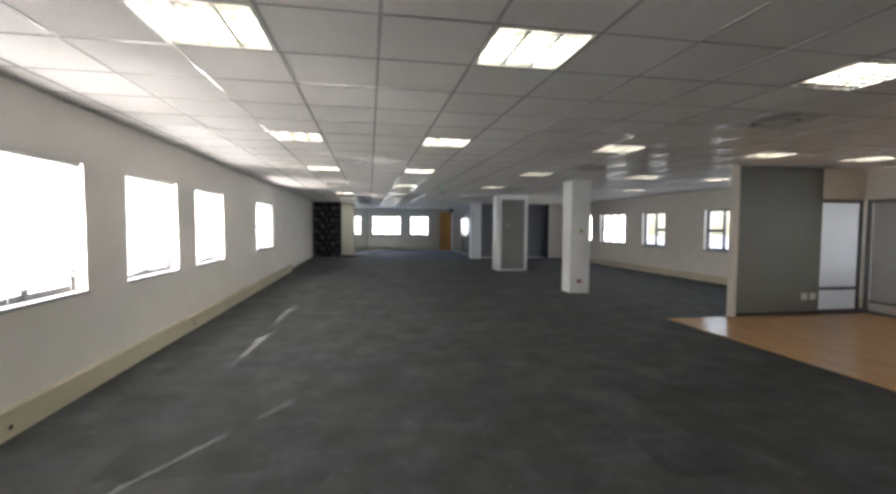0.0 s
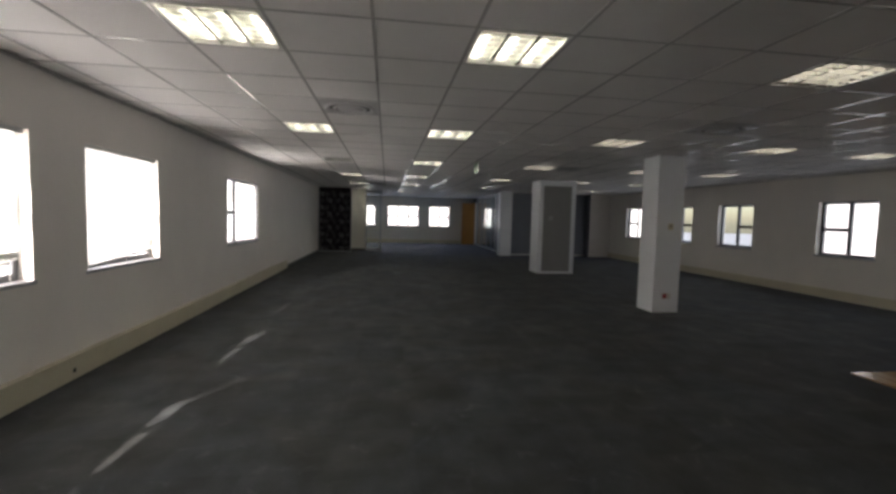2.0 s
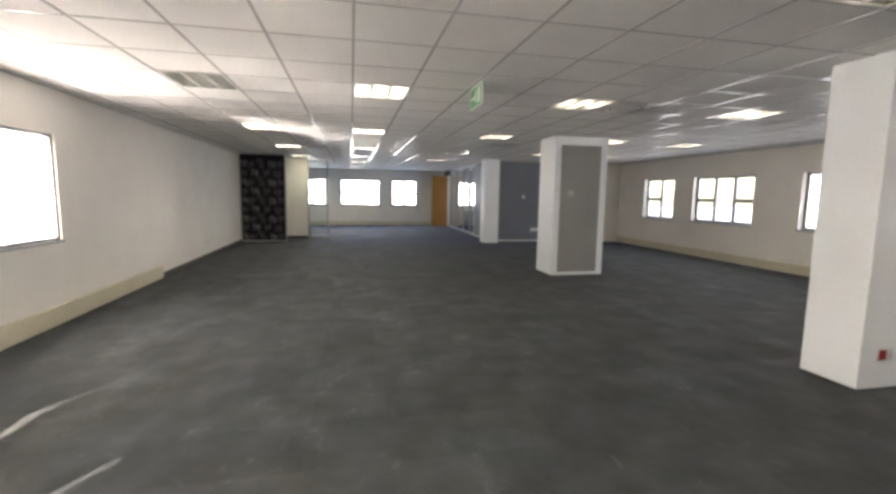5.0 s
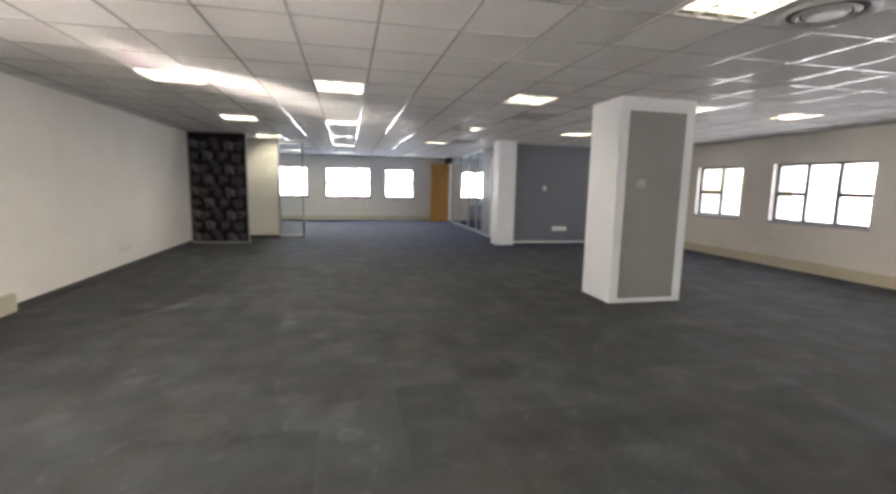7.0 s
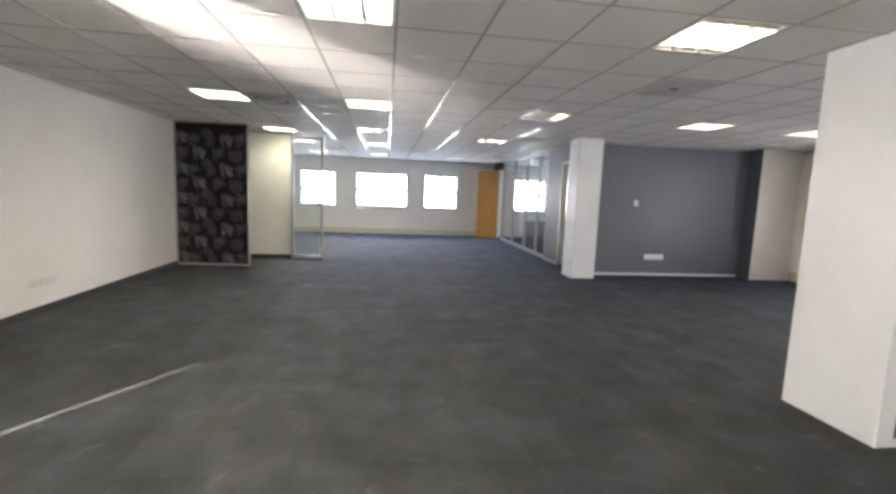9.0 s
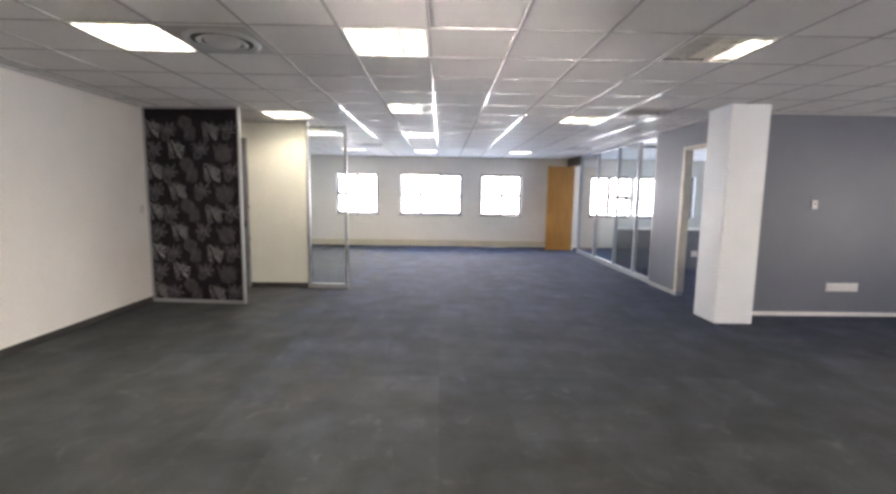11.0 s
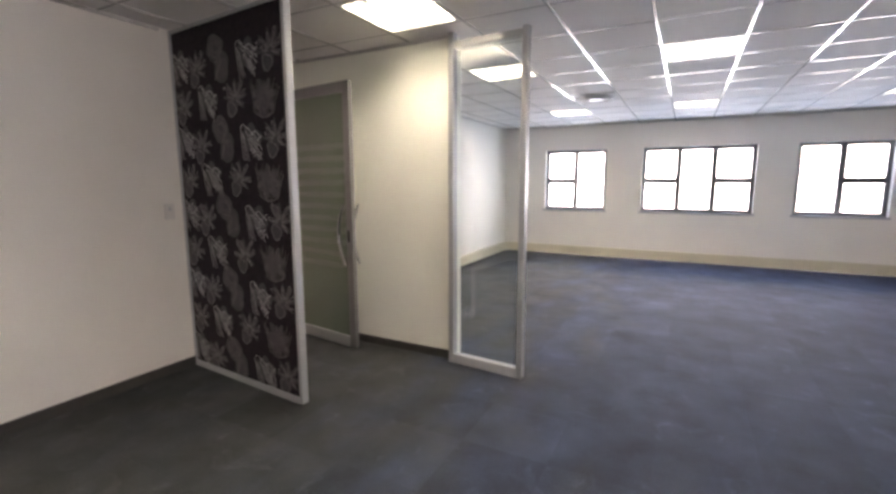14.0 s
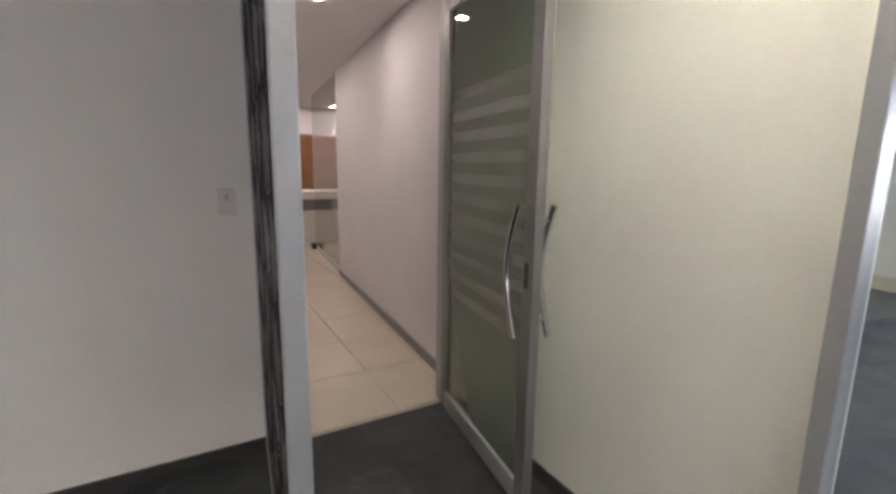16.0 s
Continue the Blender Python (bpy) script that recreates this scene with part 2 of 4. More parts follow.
def wall_with_openings(name, axis, face, back, a0, a1, openings, material_, label, top=H):
    """A wall between a0 and a1 whose two faces stand at face and back on the other axis; openings: (from, to, sill, head)."""
    bm = bmesh.new()

    def piece(p0, p1, z0, z1):
        if p1 - p0 < 1e-4 or z1 - z0 < 1e-4:
            return
        lo, hi = min(face, back), max(face, back)
        if axis == "x":
            box(bm, lo, p0, z0, hi, p1, z1)
        else:
            box(bm, p0, lo, z0, p1, hi, z1)
    at = a0
    for o0, o1, z0, z1 in sorted(openings):
        piece(at, o0, 0, top)
        piece(o0, o1, 0, z0)
        piece(o0, o1, z1, top)
        at = o1
    piece(at, a1, 0, top)
    return structure(name, bm, material_, label, "wall")


# ---- the setting ----
LX, RX, FY, BY = -3.43, 8.55, 28.2, -4.0
SILL, HEAD = 0.92, 2.09
LEFT_WINDOWS = [(-1.3, 0.65), (2.45, 4.25), (4.97, 6.28), (6.93, 8.25), (10.62, 12.5)]
# first two right windows are unseen, added to light the nook and frosted screen
RIGHT_WINDOWS = [(2.6, 3.9), (6.95, 8.2), (9.82, 11.03), (12.78, 14.0), (15.1, 16.93), (17.66, 18.95), (22.0, 23.2), (25.4, 27.2)]
FAR_WINDOWS = [(-2.57, -1.36), (-0.71, 1.1), (1.66, 2.87), (4.9, 6.05), (6.3, 8.0)]
DOOR_Y0, DOOR_Y1 = 21.07, 22.03

floor = structure("floor", boxes((LX, BY, -0.2, RX, FY, -0.006)), CARPET, "worn charcoal carpet tiles with paler scuffs", "floor")
wall_with_openings("wall_left", "x", LX, LX - 0.22, BY, FY, [(a, b, SILL, HEAD) for a, b in LEFT_WINDOWS] + [(20.92, 22.26, 0, H)], WHITE,
                   "white painted plaster wall with square windows", top=2.72)
wall_with_openings("wall_right", "x", RX, RX + 0.22, BY, FY, [(a, b, 0.9, 2.04) for a, b in RIGHT_WINDOWS], WHITE, "white painted plaster wall with square windows", top=2.72)
wall_with_openings("wall_far", "y", FY, FY + 0.22, LX - 0.22, RX + 0.22, [(a, b, 0.92, 2.12) for a, b in FAR_WINDOWS], WHITE, "white painted end wall with a row of windows", top=2.72)
structure("wall_back", boxes((LX - 0.22, BY - 0.2, 0, RX + 0.22, BY, 2.72)), WHITE, "plain white painted end wall", "wall")

# suspended ceiling: lay-in boards on a grid of polished bars
KNOTS_K = [0, 5, 10, 15, 20, 25, 29, 30, 33, 38]
KNOTS_Y = [1.93, 5.03, 8.12, 11.43, 14.74, 17.99, 20.52, 21.17, 23.1, 26.2]


def row_y(k):
    if k < 0:
        return 1.93 + 0.62 * k
    if k > 38:
        return 26.2 + 0.62 * (k - 38)
    return float(np.interp(k, KNOTS_K, KNOTS_Y))


def col_x(i):
    return -0.2 + 0.6 * i


LAMPS = {}
for i, ks, state in ((-3, (0, 5, 10, 20, 25, 30, 33, 38), "lit"), (-3, (15,), "off"), (0, (0, 5, 10, 15, 20, 25, 33, 38), "lit"), (0, (29,), "half"),
                     (4, (0, 5, 10, 15, 20, 30, 38), "lit"), (4, (25,), "dim"), (8, (5, 10, 15, 20, 25, 33), "lit"), (11, (5, 10, 15, 20, 25, 33), "lit"),
                     # columns 8 and 11 in row 0 are unseen lamps added over the nook
                     (8, (0,), "lit"), (11, (0,), "lit")):
    for k in ks:
        LAMPS[(i, k)] = state
VENTS = {(-2, 8): "round", (5, 2): "round", (5, 8): "round", (5, 15): "round", (5, 22): "square", (-2, 25): "round", (5, 29): "round", (-2, 36): "round", (6, 36): "round"}
bm = bmesh.new()
for i in range(-6, 15):
    for k in range(-10, 42):
        x0, x1, y0, y1 = max(col_x(i), LX), min(col_x(i + 1), RX), max(row_y(k), BY), min(row_y(k + 1), FY)
        if x1 - x0 < 0.02 or y1 - y0 < 0.02 or (i, k) in LAMPS:
            continue
        lift = random.uniform(0.0, 0.003)
        box(bm, x0 + 0.004, y0 + 0.004, H + 0.002 + lift, x1 - 0.004, y1 - 0.004, H + 0.016 + lift)
ceiling = structure("ceiling", bm, TILEBOARD, "off-white vinyl-faced lay-in ceiling boards", "ceiling")
for i in range(-5, 15):
    if LX < col_x(i) < RX:
        part("runner", boxes((col_x(i) - 0.0095, BY, H - 0.002, col_x(i) + 0.0095, FY, H + 0.012)), TBAR, ceiling)
for k in range(-9, 42):
    if BY < row_y(k) < FY:
        part("cross_bar", boxes((LX, row_y(k) - 0.006, H - 0.0008, RX, row_y(k) + 0.006, H + 0.010)), TBAR_CROSS, ceiling)
# grey strips stand in for the wall tops' shadow gap; blue wall has trim
for name, r in (("left", (LX, BY, LX + 0.022, 20.9)), ("right", (RX - 0.022, 6.5, RX, 20.24)), ("far", (LX + 0.022, FY - 0.022, 4.18, FY)), ("far_left", (LX, 22.21, LX + 0.022, FY - 0.022)),
                ("blue", (4.2, 20.578, 7.65, 20.599)), ("cream", (LX + 0.022, 22.036, -1.6, 22.059))):
    structure("trim_ceiling_" + name, boxes((r[0], r[1], H - 0.022, r[2], r[3], H - 0.005)), EDGE_STRIP, "grey strip along the ceiling edge", "trim")
structure("roof_slab", boxes((LX - 0.22, BY - 0.2, 2.72, RX + 0.22, FY + 0.22, 2.95)), WHITE, "concrete roof slab above the ceiling", "ceiling")


# ---- windows ----
def window(name, axis, face, out, a0, a1, z0, z1, splits, depth=0.13, bar=0.036):
    """A dark framed window set into a wall. splits: a list of (share of the width, has a mid rail)."""
    root = tagged(new(name), "dark metal framed window with clear panes", "window", kind="structure")
    d = out * depth
    t = bar + 0.02
    rail = max(bar + 0.004, 0.034)

    def b(p0, p1, q0, q1, deep0=-0.025, deep1=0.025, bm=None):
        bm = bm or bmesh.new()
        u0, u1 = face + d + deep0, face + d + deep1
        return box(bm, u0, p0, q0, u1, p1, q1) if axis == "x" else box(bm, p0, u0, q0, p1, u1, q1)
    fr = bmesh.new()
    for r in ((a0, a1, z0, z0 + t), (a0, a1, z1 - t, z1), (a0, a0 + t, z0 + t, z1 - t), (a1 - t, a1, z0 + t, z1 - t)):
        b(*r, bm=fr)
    part("window_frame", fr, DARKALU, root)
    at = a0 + t
    width = a1 - a0 - 2 * t
    for n, (share, railed) in enumerate(splits):
        end = at + share * width
        if n < len(splits) - 1:
            part("mullion", b(end - bar, end + bar, z0 + t, z1 - t), DARKALU, root)
        mid = (z0 + z1) / 2 - 0.02
        if railed:
            part("mid_rail", b(at, end, mid - rail, mid + rail, -0.032, 0.032), DARKALU, root)
        for q0, q1 in (((z0 + t, mid - 0.03), (mid + 0.03, z1 - t)) if railed else ((z0 + t, z1 - t),)):
            pane = part("pane", b(at + 0.004, end - 0.004, q0, q1, -0.003, 0.003), PANE, root)
            pane.visible_shadow = False
        at = end
    s0, s1 = (face - out * 0.01, face + d - out * 0.026)
    lo, hi = min(s0, s1), max(s0, s1)
    sill = boxes((lo, a0 - 0.03, z0 - 0.03, hi, a1 + 0.03, z0 + 0.004), bevel=0.006) if axis == "x" else boxes((a0 - 0.03, lo, z0 - 0.03, a1 + 0.03, hi, z0 + 0.004), bevel=0.006)
    part("window_sill", sill, SILLMAT, root)
    return root


SILLMAT = material("grey_tile_sill", (0.36, 0.36, 0.37), 0.35, grain=0.05, scale=60)
two = [(0.5, True), (0.5, False)]
two_b = [(0.5, False), (0.5, True)]
three = [(0.33, True), (0.34, False), (0.33, True)]
n = 1
for (a, b_), sp in zip(LEFT_WINDOWS, (three, three, two_b, two_b, [(0.24, True), (0.76, False)])):
    window("window_%d" % n, "x", LX, -1, a, b_, SILL, HEAD, sp, *((0.13, 0.036) if len(sp) == 3 or sp is two_b else (0.05, 0.017)))
    n += 1
for (a, b_), sp in zip(RIGHT_WINDOWS, (two, two, two_b, two, three, two_b, two, three)):
    window("window_%d" % n, "x", RX, 1, a, b_, 0.9, 2.04, sp)
    n += 1
for (a, b_), sp in zip(FAR_WINDOWS, (two, three, two_b, two_b, three)):
    window("window_%d" % n, "y", FY, 1, a, b_, 0.92, 2.12, sp, 0.13, 0.047)
    n += 1


# ---- daylight in the window openings ----
def window_light(x, y, z, heading, w, h, radiance, colour, tilt=0):
    data = bpy.data.lights.new("window_daylight", "AREA")
    data.shape, data.size, data.size_y = "RECTANGLE", w, h
    data.energy, data.color = radiance * math.pi * w * h, colour
    ob = new("window_daylight", data)
    ob.matrix_world = pose(x, y, z, 90 - tilt, 0, heading)


for a, b_ in LEFT_WINDOWS:
    window_light(LX - 0.21, (a + b_) / 2, (SILL + HEAD) / 2, -90, b_ - a - 0.02, HEAD - SILL - 0.02, 5.0, (1.0, 0.97, 0.93))
for a, b_ in RIGHT_WINDOWS:
    # stronger lamps in the two unseen windows brighten the nook and its screen
    window_light(RX + 0.37, (a + b_) / 2, 1.5, 90, b_ - a + 0.5, 1.2, 4.2 if a < 5 else 0.8 if a < 8 else 0.52, (0.86, 0.93, 1.0) if a < 20 else (0.42, 0.68, 1.0), tilt=14)
for a, b_ in FAR_WINDOWS:
    window_light((a + b_) / 2, FY + 0.21, 1.52, 180, b_ - a - 0.02, 1.18, 0.62, (0.44, 0.69, 1.0))


# added lamps: sunlight the sloping slats throw up the ceiling, on the sun's heading
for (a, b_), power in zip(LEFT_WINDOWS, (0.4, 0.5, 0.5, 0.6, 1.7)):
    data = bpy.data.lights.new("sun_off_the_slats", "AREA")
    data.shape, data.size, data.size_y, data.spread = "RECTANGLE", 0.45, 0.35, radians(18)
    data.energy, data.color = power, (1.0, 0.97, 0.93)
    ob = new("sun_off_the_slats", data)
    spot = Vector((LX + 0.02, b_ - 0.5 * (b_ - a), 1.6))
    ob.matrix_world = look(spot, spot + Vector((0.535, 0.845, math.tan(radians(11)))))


# ---- venetian blinds ----
def blind(a0, a1, raise_, inset=0.035, short=0.105):
    """White slat blind just inside the left windows, a little short at one edge; raise_: how far its bottom rail hangs above the sill at the short end."""
    root = thing("venetian_blind", pose(LX - inset, a0, 0), "white closed venetian blind hanging in a window", "blind", "blinds in the window row")
    w = a1 - a0
    part("headrail", boxes((-0.02, 0.005, HEAD - 0.045, 0.02, w - 0.02, HEAD - 0.002), bevel=0.003), PLASTIC, root)
    bm = bmesh.new()
    v = [bm.verts.new(p) for p in ((-0.004, 0.01, -0.0125), (-0.004, w - short, -0.0125), (0.001, w - short, 0), (0.001, 0.01, 0), (0.004, w - short, 0.0125), (0.004, 0.01, 0.0125))]
    bm.faces.new((v[0], v[1], v[2], v[3]))
    bm.faces.new((v[3], v[2], v[4], v[5]))
    first = part("slat", bm, SLAT, root)
    z = HEAD - 0.06
    low = SILL + 0.016
    count = int((z - low) / 0.0215)
    first.location = (0, 0, z)
    bm = bmesh.new()
    bm.from_mesh(first.data)
    for q in bm.verts:
        if q.co.y > 0.1:
            q.co.y = w - 0.02
    full = bpy.data.meshes.new("slat")
    bm.to_mesh(full)
    bm.free()
    full.materials.append(SLAT)
    for j in range(1, count):
        # the upper slats reach across, the lower ones have slipped off one edge
        o = new("slat", full if z - j * 0.0215 > SILL + 0.76 and inset < 0.1 else first.data)
        o.parent = root
        sag = max(0, j - count + 9) / 9
        o.location = (0, 0, z - j * 0.0215 + 0.2 * raise_ * sag)
        o.rotation_euler = (raise_ * sag / w, random.uniform(-0.03, 0.03), 0)
    rail = part("bottom_rail", boxes((-0.012, 0.01, low - 0.01, 0.012, w - short, low + 0.008), bevel=0.003), PLASTIC, root)
    rail.location, rail.rotation_euler = (0, 0, 0.2 * raise_), (raise_ / w, 0, 0)
    for y in (0.15, w * 0.5, w - 0.18):
        part("ladder_cord", boxes((0.012, y - 0.002, low, 0.014, y + 0.002, HEAD - 0.03)), PLASTIC, root)
    return root


SLAT = bpy.data.materials.new("translucent_slat")
SLAT.use_nodes = True
sn, sl = SLAT.node_tree.nodes, SLAT.node_tree.links
tr_ = sn.new("ShaderNodeBsdfTranslucent")
tr_.inputs["Color"].default_value = (0.64, 0.64, 0.62, 1)
mx = sn.new("ShaderNodeMixShader")
mx.inputs["Fac"].default_value = 0.5
sn["Principled BSDF"].inputs["Base Color"].default_value = (0.8, 0.8, 0.78, 1)
sl.new(sn["Principled BSDF"].outputs[0], mx.inputs[1])
sl.new(tr_.outputs[0], mx.inputs[2])
sl.new(mx.outputs[0], sn["Material Output"].inputs["Surface"])
for (a, b_), r, inset, short in zip(LEFT_WINDOWS, (0.02, 0.115, 0.13, 0.09, 0.0), (0.035, 0.035, 0.035, 0.035, 0.12), (0.08, 0.078, 0.08, 0.08, 0.217)):
    blind(a + 0.01, b_ - 0.01, r, inset, short)


# ---- ceiling lamps and vents ----
def lamp(i, k, state):
    x0, x1, y0, y1 = col_x(i) + 0.013, col_x(i + 1) - 0.013, row_y(k) + 0.013, row_y(k + 1) - 0.013
    w, d = x1 - x0, y1 - y0
    label = {"lit": "lit recessed square office light with a louvre", "off": "unlit recessed square office light with a louvre",
             "half": "recessed square office light with one half unlit", "dim": "faintly lit recessed square office light with a louvre"}[state]
    root = thing("ceiling_light", pose(x0, y0, H), label, "ceiling light", "recessed ceiling lights")
    e = 0.018
    tube_r, rib = (0.019, 0.004) if i < 4 else (0.015, 0.008)
    part("frame", boxes((0, 0, -0.003, w, e, 0.01), (0, d - e, -0.003, w, d, 0.01), (0, e, -0.003, e, d - e, 0.01), (w - e, e, -0.003, w, d - e, 0.01)), PLASTIC, root)
    part("tray", boxes((0, 0, 0.085, w, d, 0.095), (0, 0, 0.01, 0.006, d, 0.085), (w - 0.006, 0, 0.01, w, d, 0.085), (0, 0, 0.01, w, 0.006, 0.085), (0, d - 0.006, 0.01, w, d, 0.085)), TRAY if i < 4 else TRAY_SHADED, root)
    for j in range(3):
        xm = w * (j + 0.5) / 3
        lit = state == "lit" or state == "half" and j == 0 or state == "dim" and j == 2
        bm = bmesh.new()
        bmesh.ops.create_cone(bm, segments=10, radius1=tube_r, radius2=tube_r, depth=d - 0.2, cap_ends=True, matrix=pose(xm, d / 2, 0.071, 90, 0, 0))
        # row 0 keeps full strength to brighten the nook
        part("tube", bm, (TUBE if i < 4 or k == 0 else TUBE_AGED) if lit else TUBE_OFF, root, "glowing fluorescent tube" if lit else "unlit fluorescent tube")
    blades = bmesh.new()
    for j in range(1, 3):
        box(blades, w * j / 3 - 0.012, e, 0.002, w * j / 3 + 0.012, d - e, 0.05)
    for j in range(1, 7):
        box(blades, e, d * j / 7 - rib, 0.004, w - e, d * j / 7 + rib, 0.05)
    part("louvre", blades, REFLECT if i < 4 and state != "off" else LOUVRE_DULL, root, "bright aluminium louvre")


REFLECT = material("aluminium_reflector", (0.6, 0.6, 0.57), 0.22, metal=0.9)
LOUVRE_DULL = material("pale_louvre", (0.62, 0.61, 0.57), 0.45)
# darker tray copy paints the shade seen deep in the louvre cells
TRAY_SHADED = material("lamp_tray_shaded", (0.1, 0.1, 0.09), 0.5)
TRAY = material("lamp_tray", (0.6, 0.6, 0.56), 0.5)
TUBE = glow("fluorescent_tube", (0.97, 0.98, 0.84), 8.3)
TUBE_AGED = glow("aged_fluorescent_tube", (0.98, 0.97, 0.81), 5.0)
TUBE_OFF = material("unlit_tube", (0.7, 0.7, 0.7), 0.3)
for (i, k), state in LAMPS.items():
    lamp(i, k, state)


def ring(bm, r, tube, z, segments=36):
    vs = []
    for s in range(segments):
        a = 2 * math.pi * s / segments
        vs.append([bm.verts.new(((r + tube * math.cos(q)) * math.cos(a), (r + tube * math.cos(q)) * math.sin(a), z + 0.6 * tube * math.sin(q))) for q in (0, 1.57, 3.14, 4.71)])
    for s in range(segments):
        for q in range(4):
            bm.faces.new((vs[s][q], vs[(s + 1) % segments][q], vs[(s + 1) % segments][(q + 1) % 4], vs[s][(q + 1) % 4]))
    return bm


def vent(i, k, kind):
    x, y = col_x(i) + 0.3, (row_y(k) + row_y(k + 1)) / 2
    root = thing("ceiling_vent", pose(x, y, H - 0.001), "round white air diffuser in a ceiling board" if kind == "round" else "square grey louvred air vent in the ceiling",
                 "air vent", "air vents in the ceiling")
    if kind == "round":
        part("board", boxes((-0.285, -0.285, -0.005, 0.285, 0.285, -0.001), bevel=0.001), VENTBOARD, root, "grey metal board")
        part("outer_ring", ring(bmesh.new(), 0.235, 0.028, -0.012), VENTMAT, root)
        part("inner_ring", ring(bmesh.new(), 0.155, 0.02, -0.02), VENTMAT, root)
        bm = bmesh.new()
        bmesh.ops.create_cone(bm, segments=32, radius1=0.21, radius2=0.21, depth=0.004, cap_ends=True, matrix=pose(0, 0, -0.008))
        part("throat", bm, VENTDARK, root, "dark throat")
        bm = bmesh.new()
        bmesh.ops.create_cone(bm, segments=32, radius1=0.10, radius2=0.125, depth=0.018, cap_ends=True, matrix=pose(0, 0, -0.026))
        part("centre_disc", bm, VENTMAT, root)
    else:
        part("throat", boxes((-0.28, -0.28, -0.004, 0.28, 0.28, -0.002)), VENTDARK, root, "dark throat")
        for j in range(4):
            a, c = 0.29 - 0.065 * j, 0.25 - 0.065 * j
            part("louvre_ring", boxes((-a, -a, -0.014, a, -c, -0.005), (-a, c, -0.014, a, a, -0.005), (-a, -c, -0.014, -c, c, -0.005), (c, -c, -0.014, a, c, -0.005)), VENTMAT, root)


VENTBOARD = material("vent_board", (0.42, 0.42, 0.415), 0.45, grain=0.03)
VENTMAT = material("vent_grey_white", (0.5, 0.5, 0.5), 0.4)
VENTDARK = material("vent_throat", (0.05, 0.05, 0.05), 0.6)
for (i, k), kind in VENTS.items():
    vent(i, k, kind)

# ---- trunking and skirting ----
TRUNKS = [("x", LX, 1, BY, 15.05, 0.215), ("x", RX, -1, 6.6, 20.2, 0.2), ("y", FY, -1, LX + 0.09, 4.1, 0.18), ("x", LX, 1, 22.3, FY, 0.18)]
for axis, face, s, a0, a1, top in TRUNKS:
    root = thing("cable_trunking", pose(0, 0, 0), "cream metal cable trunking along the foot of a wall", "trunking", "cable trunking")
    for name, z0, z1, dp in (("body", 0.012, top - 0.012, 0.062), ("cover_strip", 0.05, top - 0.04, 0.066), ("top_lip", top - 0.012, top, 0.07)):
        lo, hi = sorted((face + s * 0.001, face + s * dp))
        if name == "cover_strip":
            lo, hi = sorted((face + s * 0.0625, face + s * dp))
        if name == "top_lip":
            bm = boxes((lo, a0, z0 + 0.0005, hi, a1, z1)) if axis == "x" else boxes((a0, lo, z0 + 0.0005, a1, hi, z1))
        else:
            bm = boxes((lo, a0, z0, hi, a1, z1)) if axis == "x" else boxes((a0, lo, z0, a1, hi, z1))
        part(name, bm, TRUNK, root)
structure("baseboard_left", boxes((LX, 15.06, 0, LX + 0.012, DOOR_Y0 - 0.06, 0.075)), SKIRT, "dark carpet skirting strip", "baseboard")

# ---- columns ----
def column(x0, y0, x1, y1, label):
    ob = part("column", boxes((x0, y0, 0, x1, y1, H + 0.02), bevel=0.012), COLWHITE)
    return tagged(ob, label, "column", "columns", kind="structure")


pillar_a = column(3.69, 9.29, 4.16, 9.76, "slim white painted concrete column")
pillar_b = column(3.46, 14.46, 4.52, 15.15, "thick white boxed column with a grey front panel")
pillar_c = column(3.835, 20.16, 4.30, 20.62, "white painted column beside a blue-grey wall")
part("panel", boxes((3.60, 14.452, 0.085, 4.37, 14.4595, 2.42), bevel=0.002), GREYPAINT_B, pillar_b, "grey painted inset panel")
# raised grey strips draw a shadow line round the panel
part("panel_shadow_strip", boxes((3.585, 14.456, 0.07, 4.385, 14.4598, 0.085), (3.585, 14.456, 2.42, 4.385, 14.4598, 2.435), (3.585, 14.456, 0.085, 3.60, 14.4598, 2.42), (4.37, 14.456, 0.085, 4.385, 14.4598, 2.42)), TRIMGREY, pillar_b, "thin grey strip painted as a shadow line")

# ---- grey nook wall, wooden floor and glazed screen ----
structure("wall_grey", boxes((5.36, 6.35, 0, 7.05, 6.47, H + 0.01)), GREYPAINT, "dark grey painted end of a partition", "wall")
structure("trim_grey_wall", boxes((5.30, 6.338, 0, 5.36, 6.482, H + 0.01)), WHITE, "white end strip of the grey partition", "trim")
structure("baseboard_grey", boxes((5.36, 6.338, 0.012, 7.05, 6.35, 0.065)), SKIRT, "dark skirting at the foot of the grey wall", "baseboard")
structure("floor_wood", boxes((4.06, -1.5, 0.002, RX, 6.34, 0.012)), LAMINATE, "orange-brown laminate floor patch", "floor")
structure("wall_over_screen", boxes((7.05, 6.37, 2.06, RX, 6.47, H + 0.01), (7.99, 2.2, 2.06, 8.09, 6.37, H + 0.01)), WHITE, "white wall over a glazed screen", "wall")
screen = thing("glazed_screen", pose(7.05, 6.40, 0), "frosted glass door screen in dark metal frame", "glass screen")
part("frame", boxes((0, 0, 0.0, 0.05, 0.05, 2.06), (0.88, 0, 0, 0.94, 0.05, 2.06), (0.05, 0, 2.0, 0.88, 0.05, 2.06), (0.05, 0, 0, 0.88, 0.05, 0.07), (0.05, 0, 0.43, 0.88, 0.05, 0.48)), DARKALU, screen)
part("upper_pane", boxes((0.05, 0.02, 0.48, 0.88, 0.03, 2.0)), FROSTGLASS, screen, "frosted pane")
part("lower_pane", boxes((0.05, 0.02, 0.07, 0.88, 0.03, 0.43)), FROSTGLASS, screen, "frosted pane")
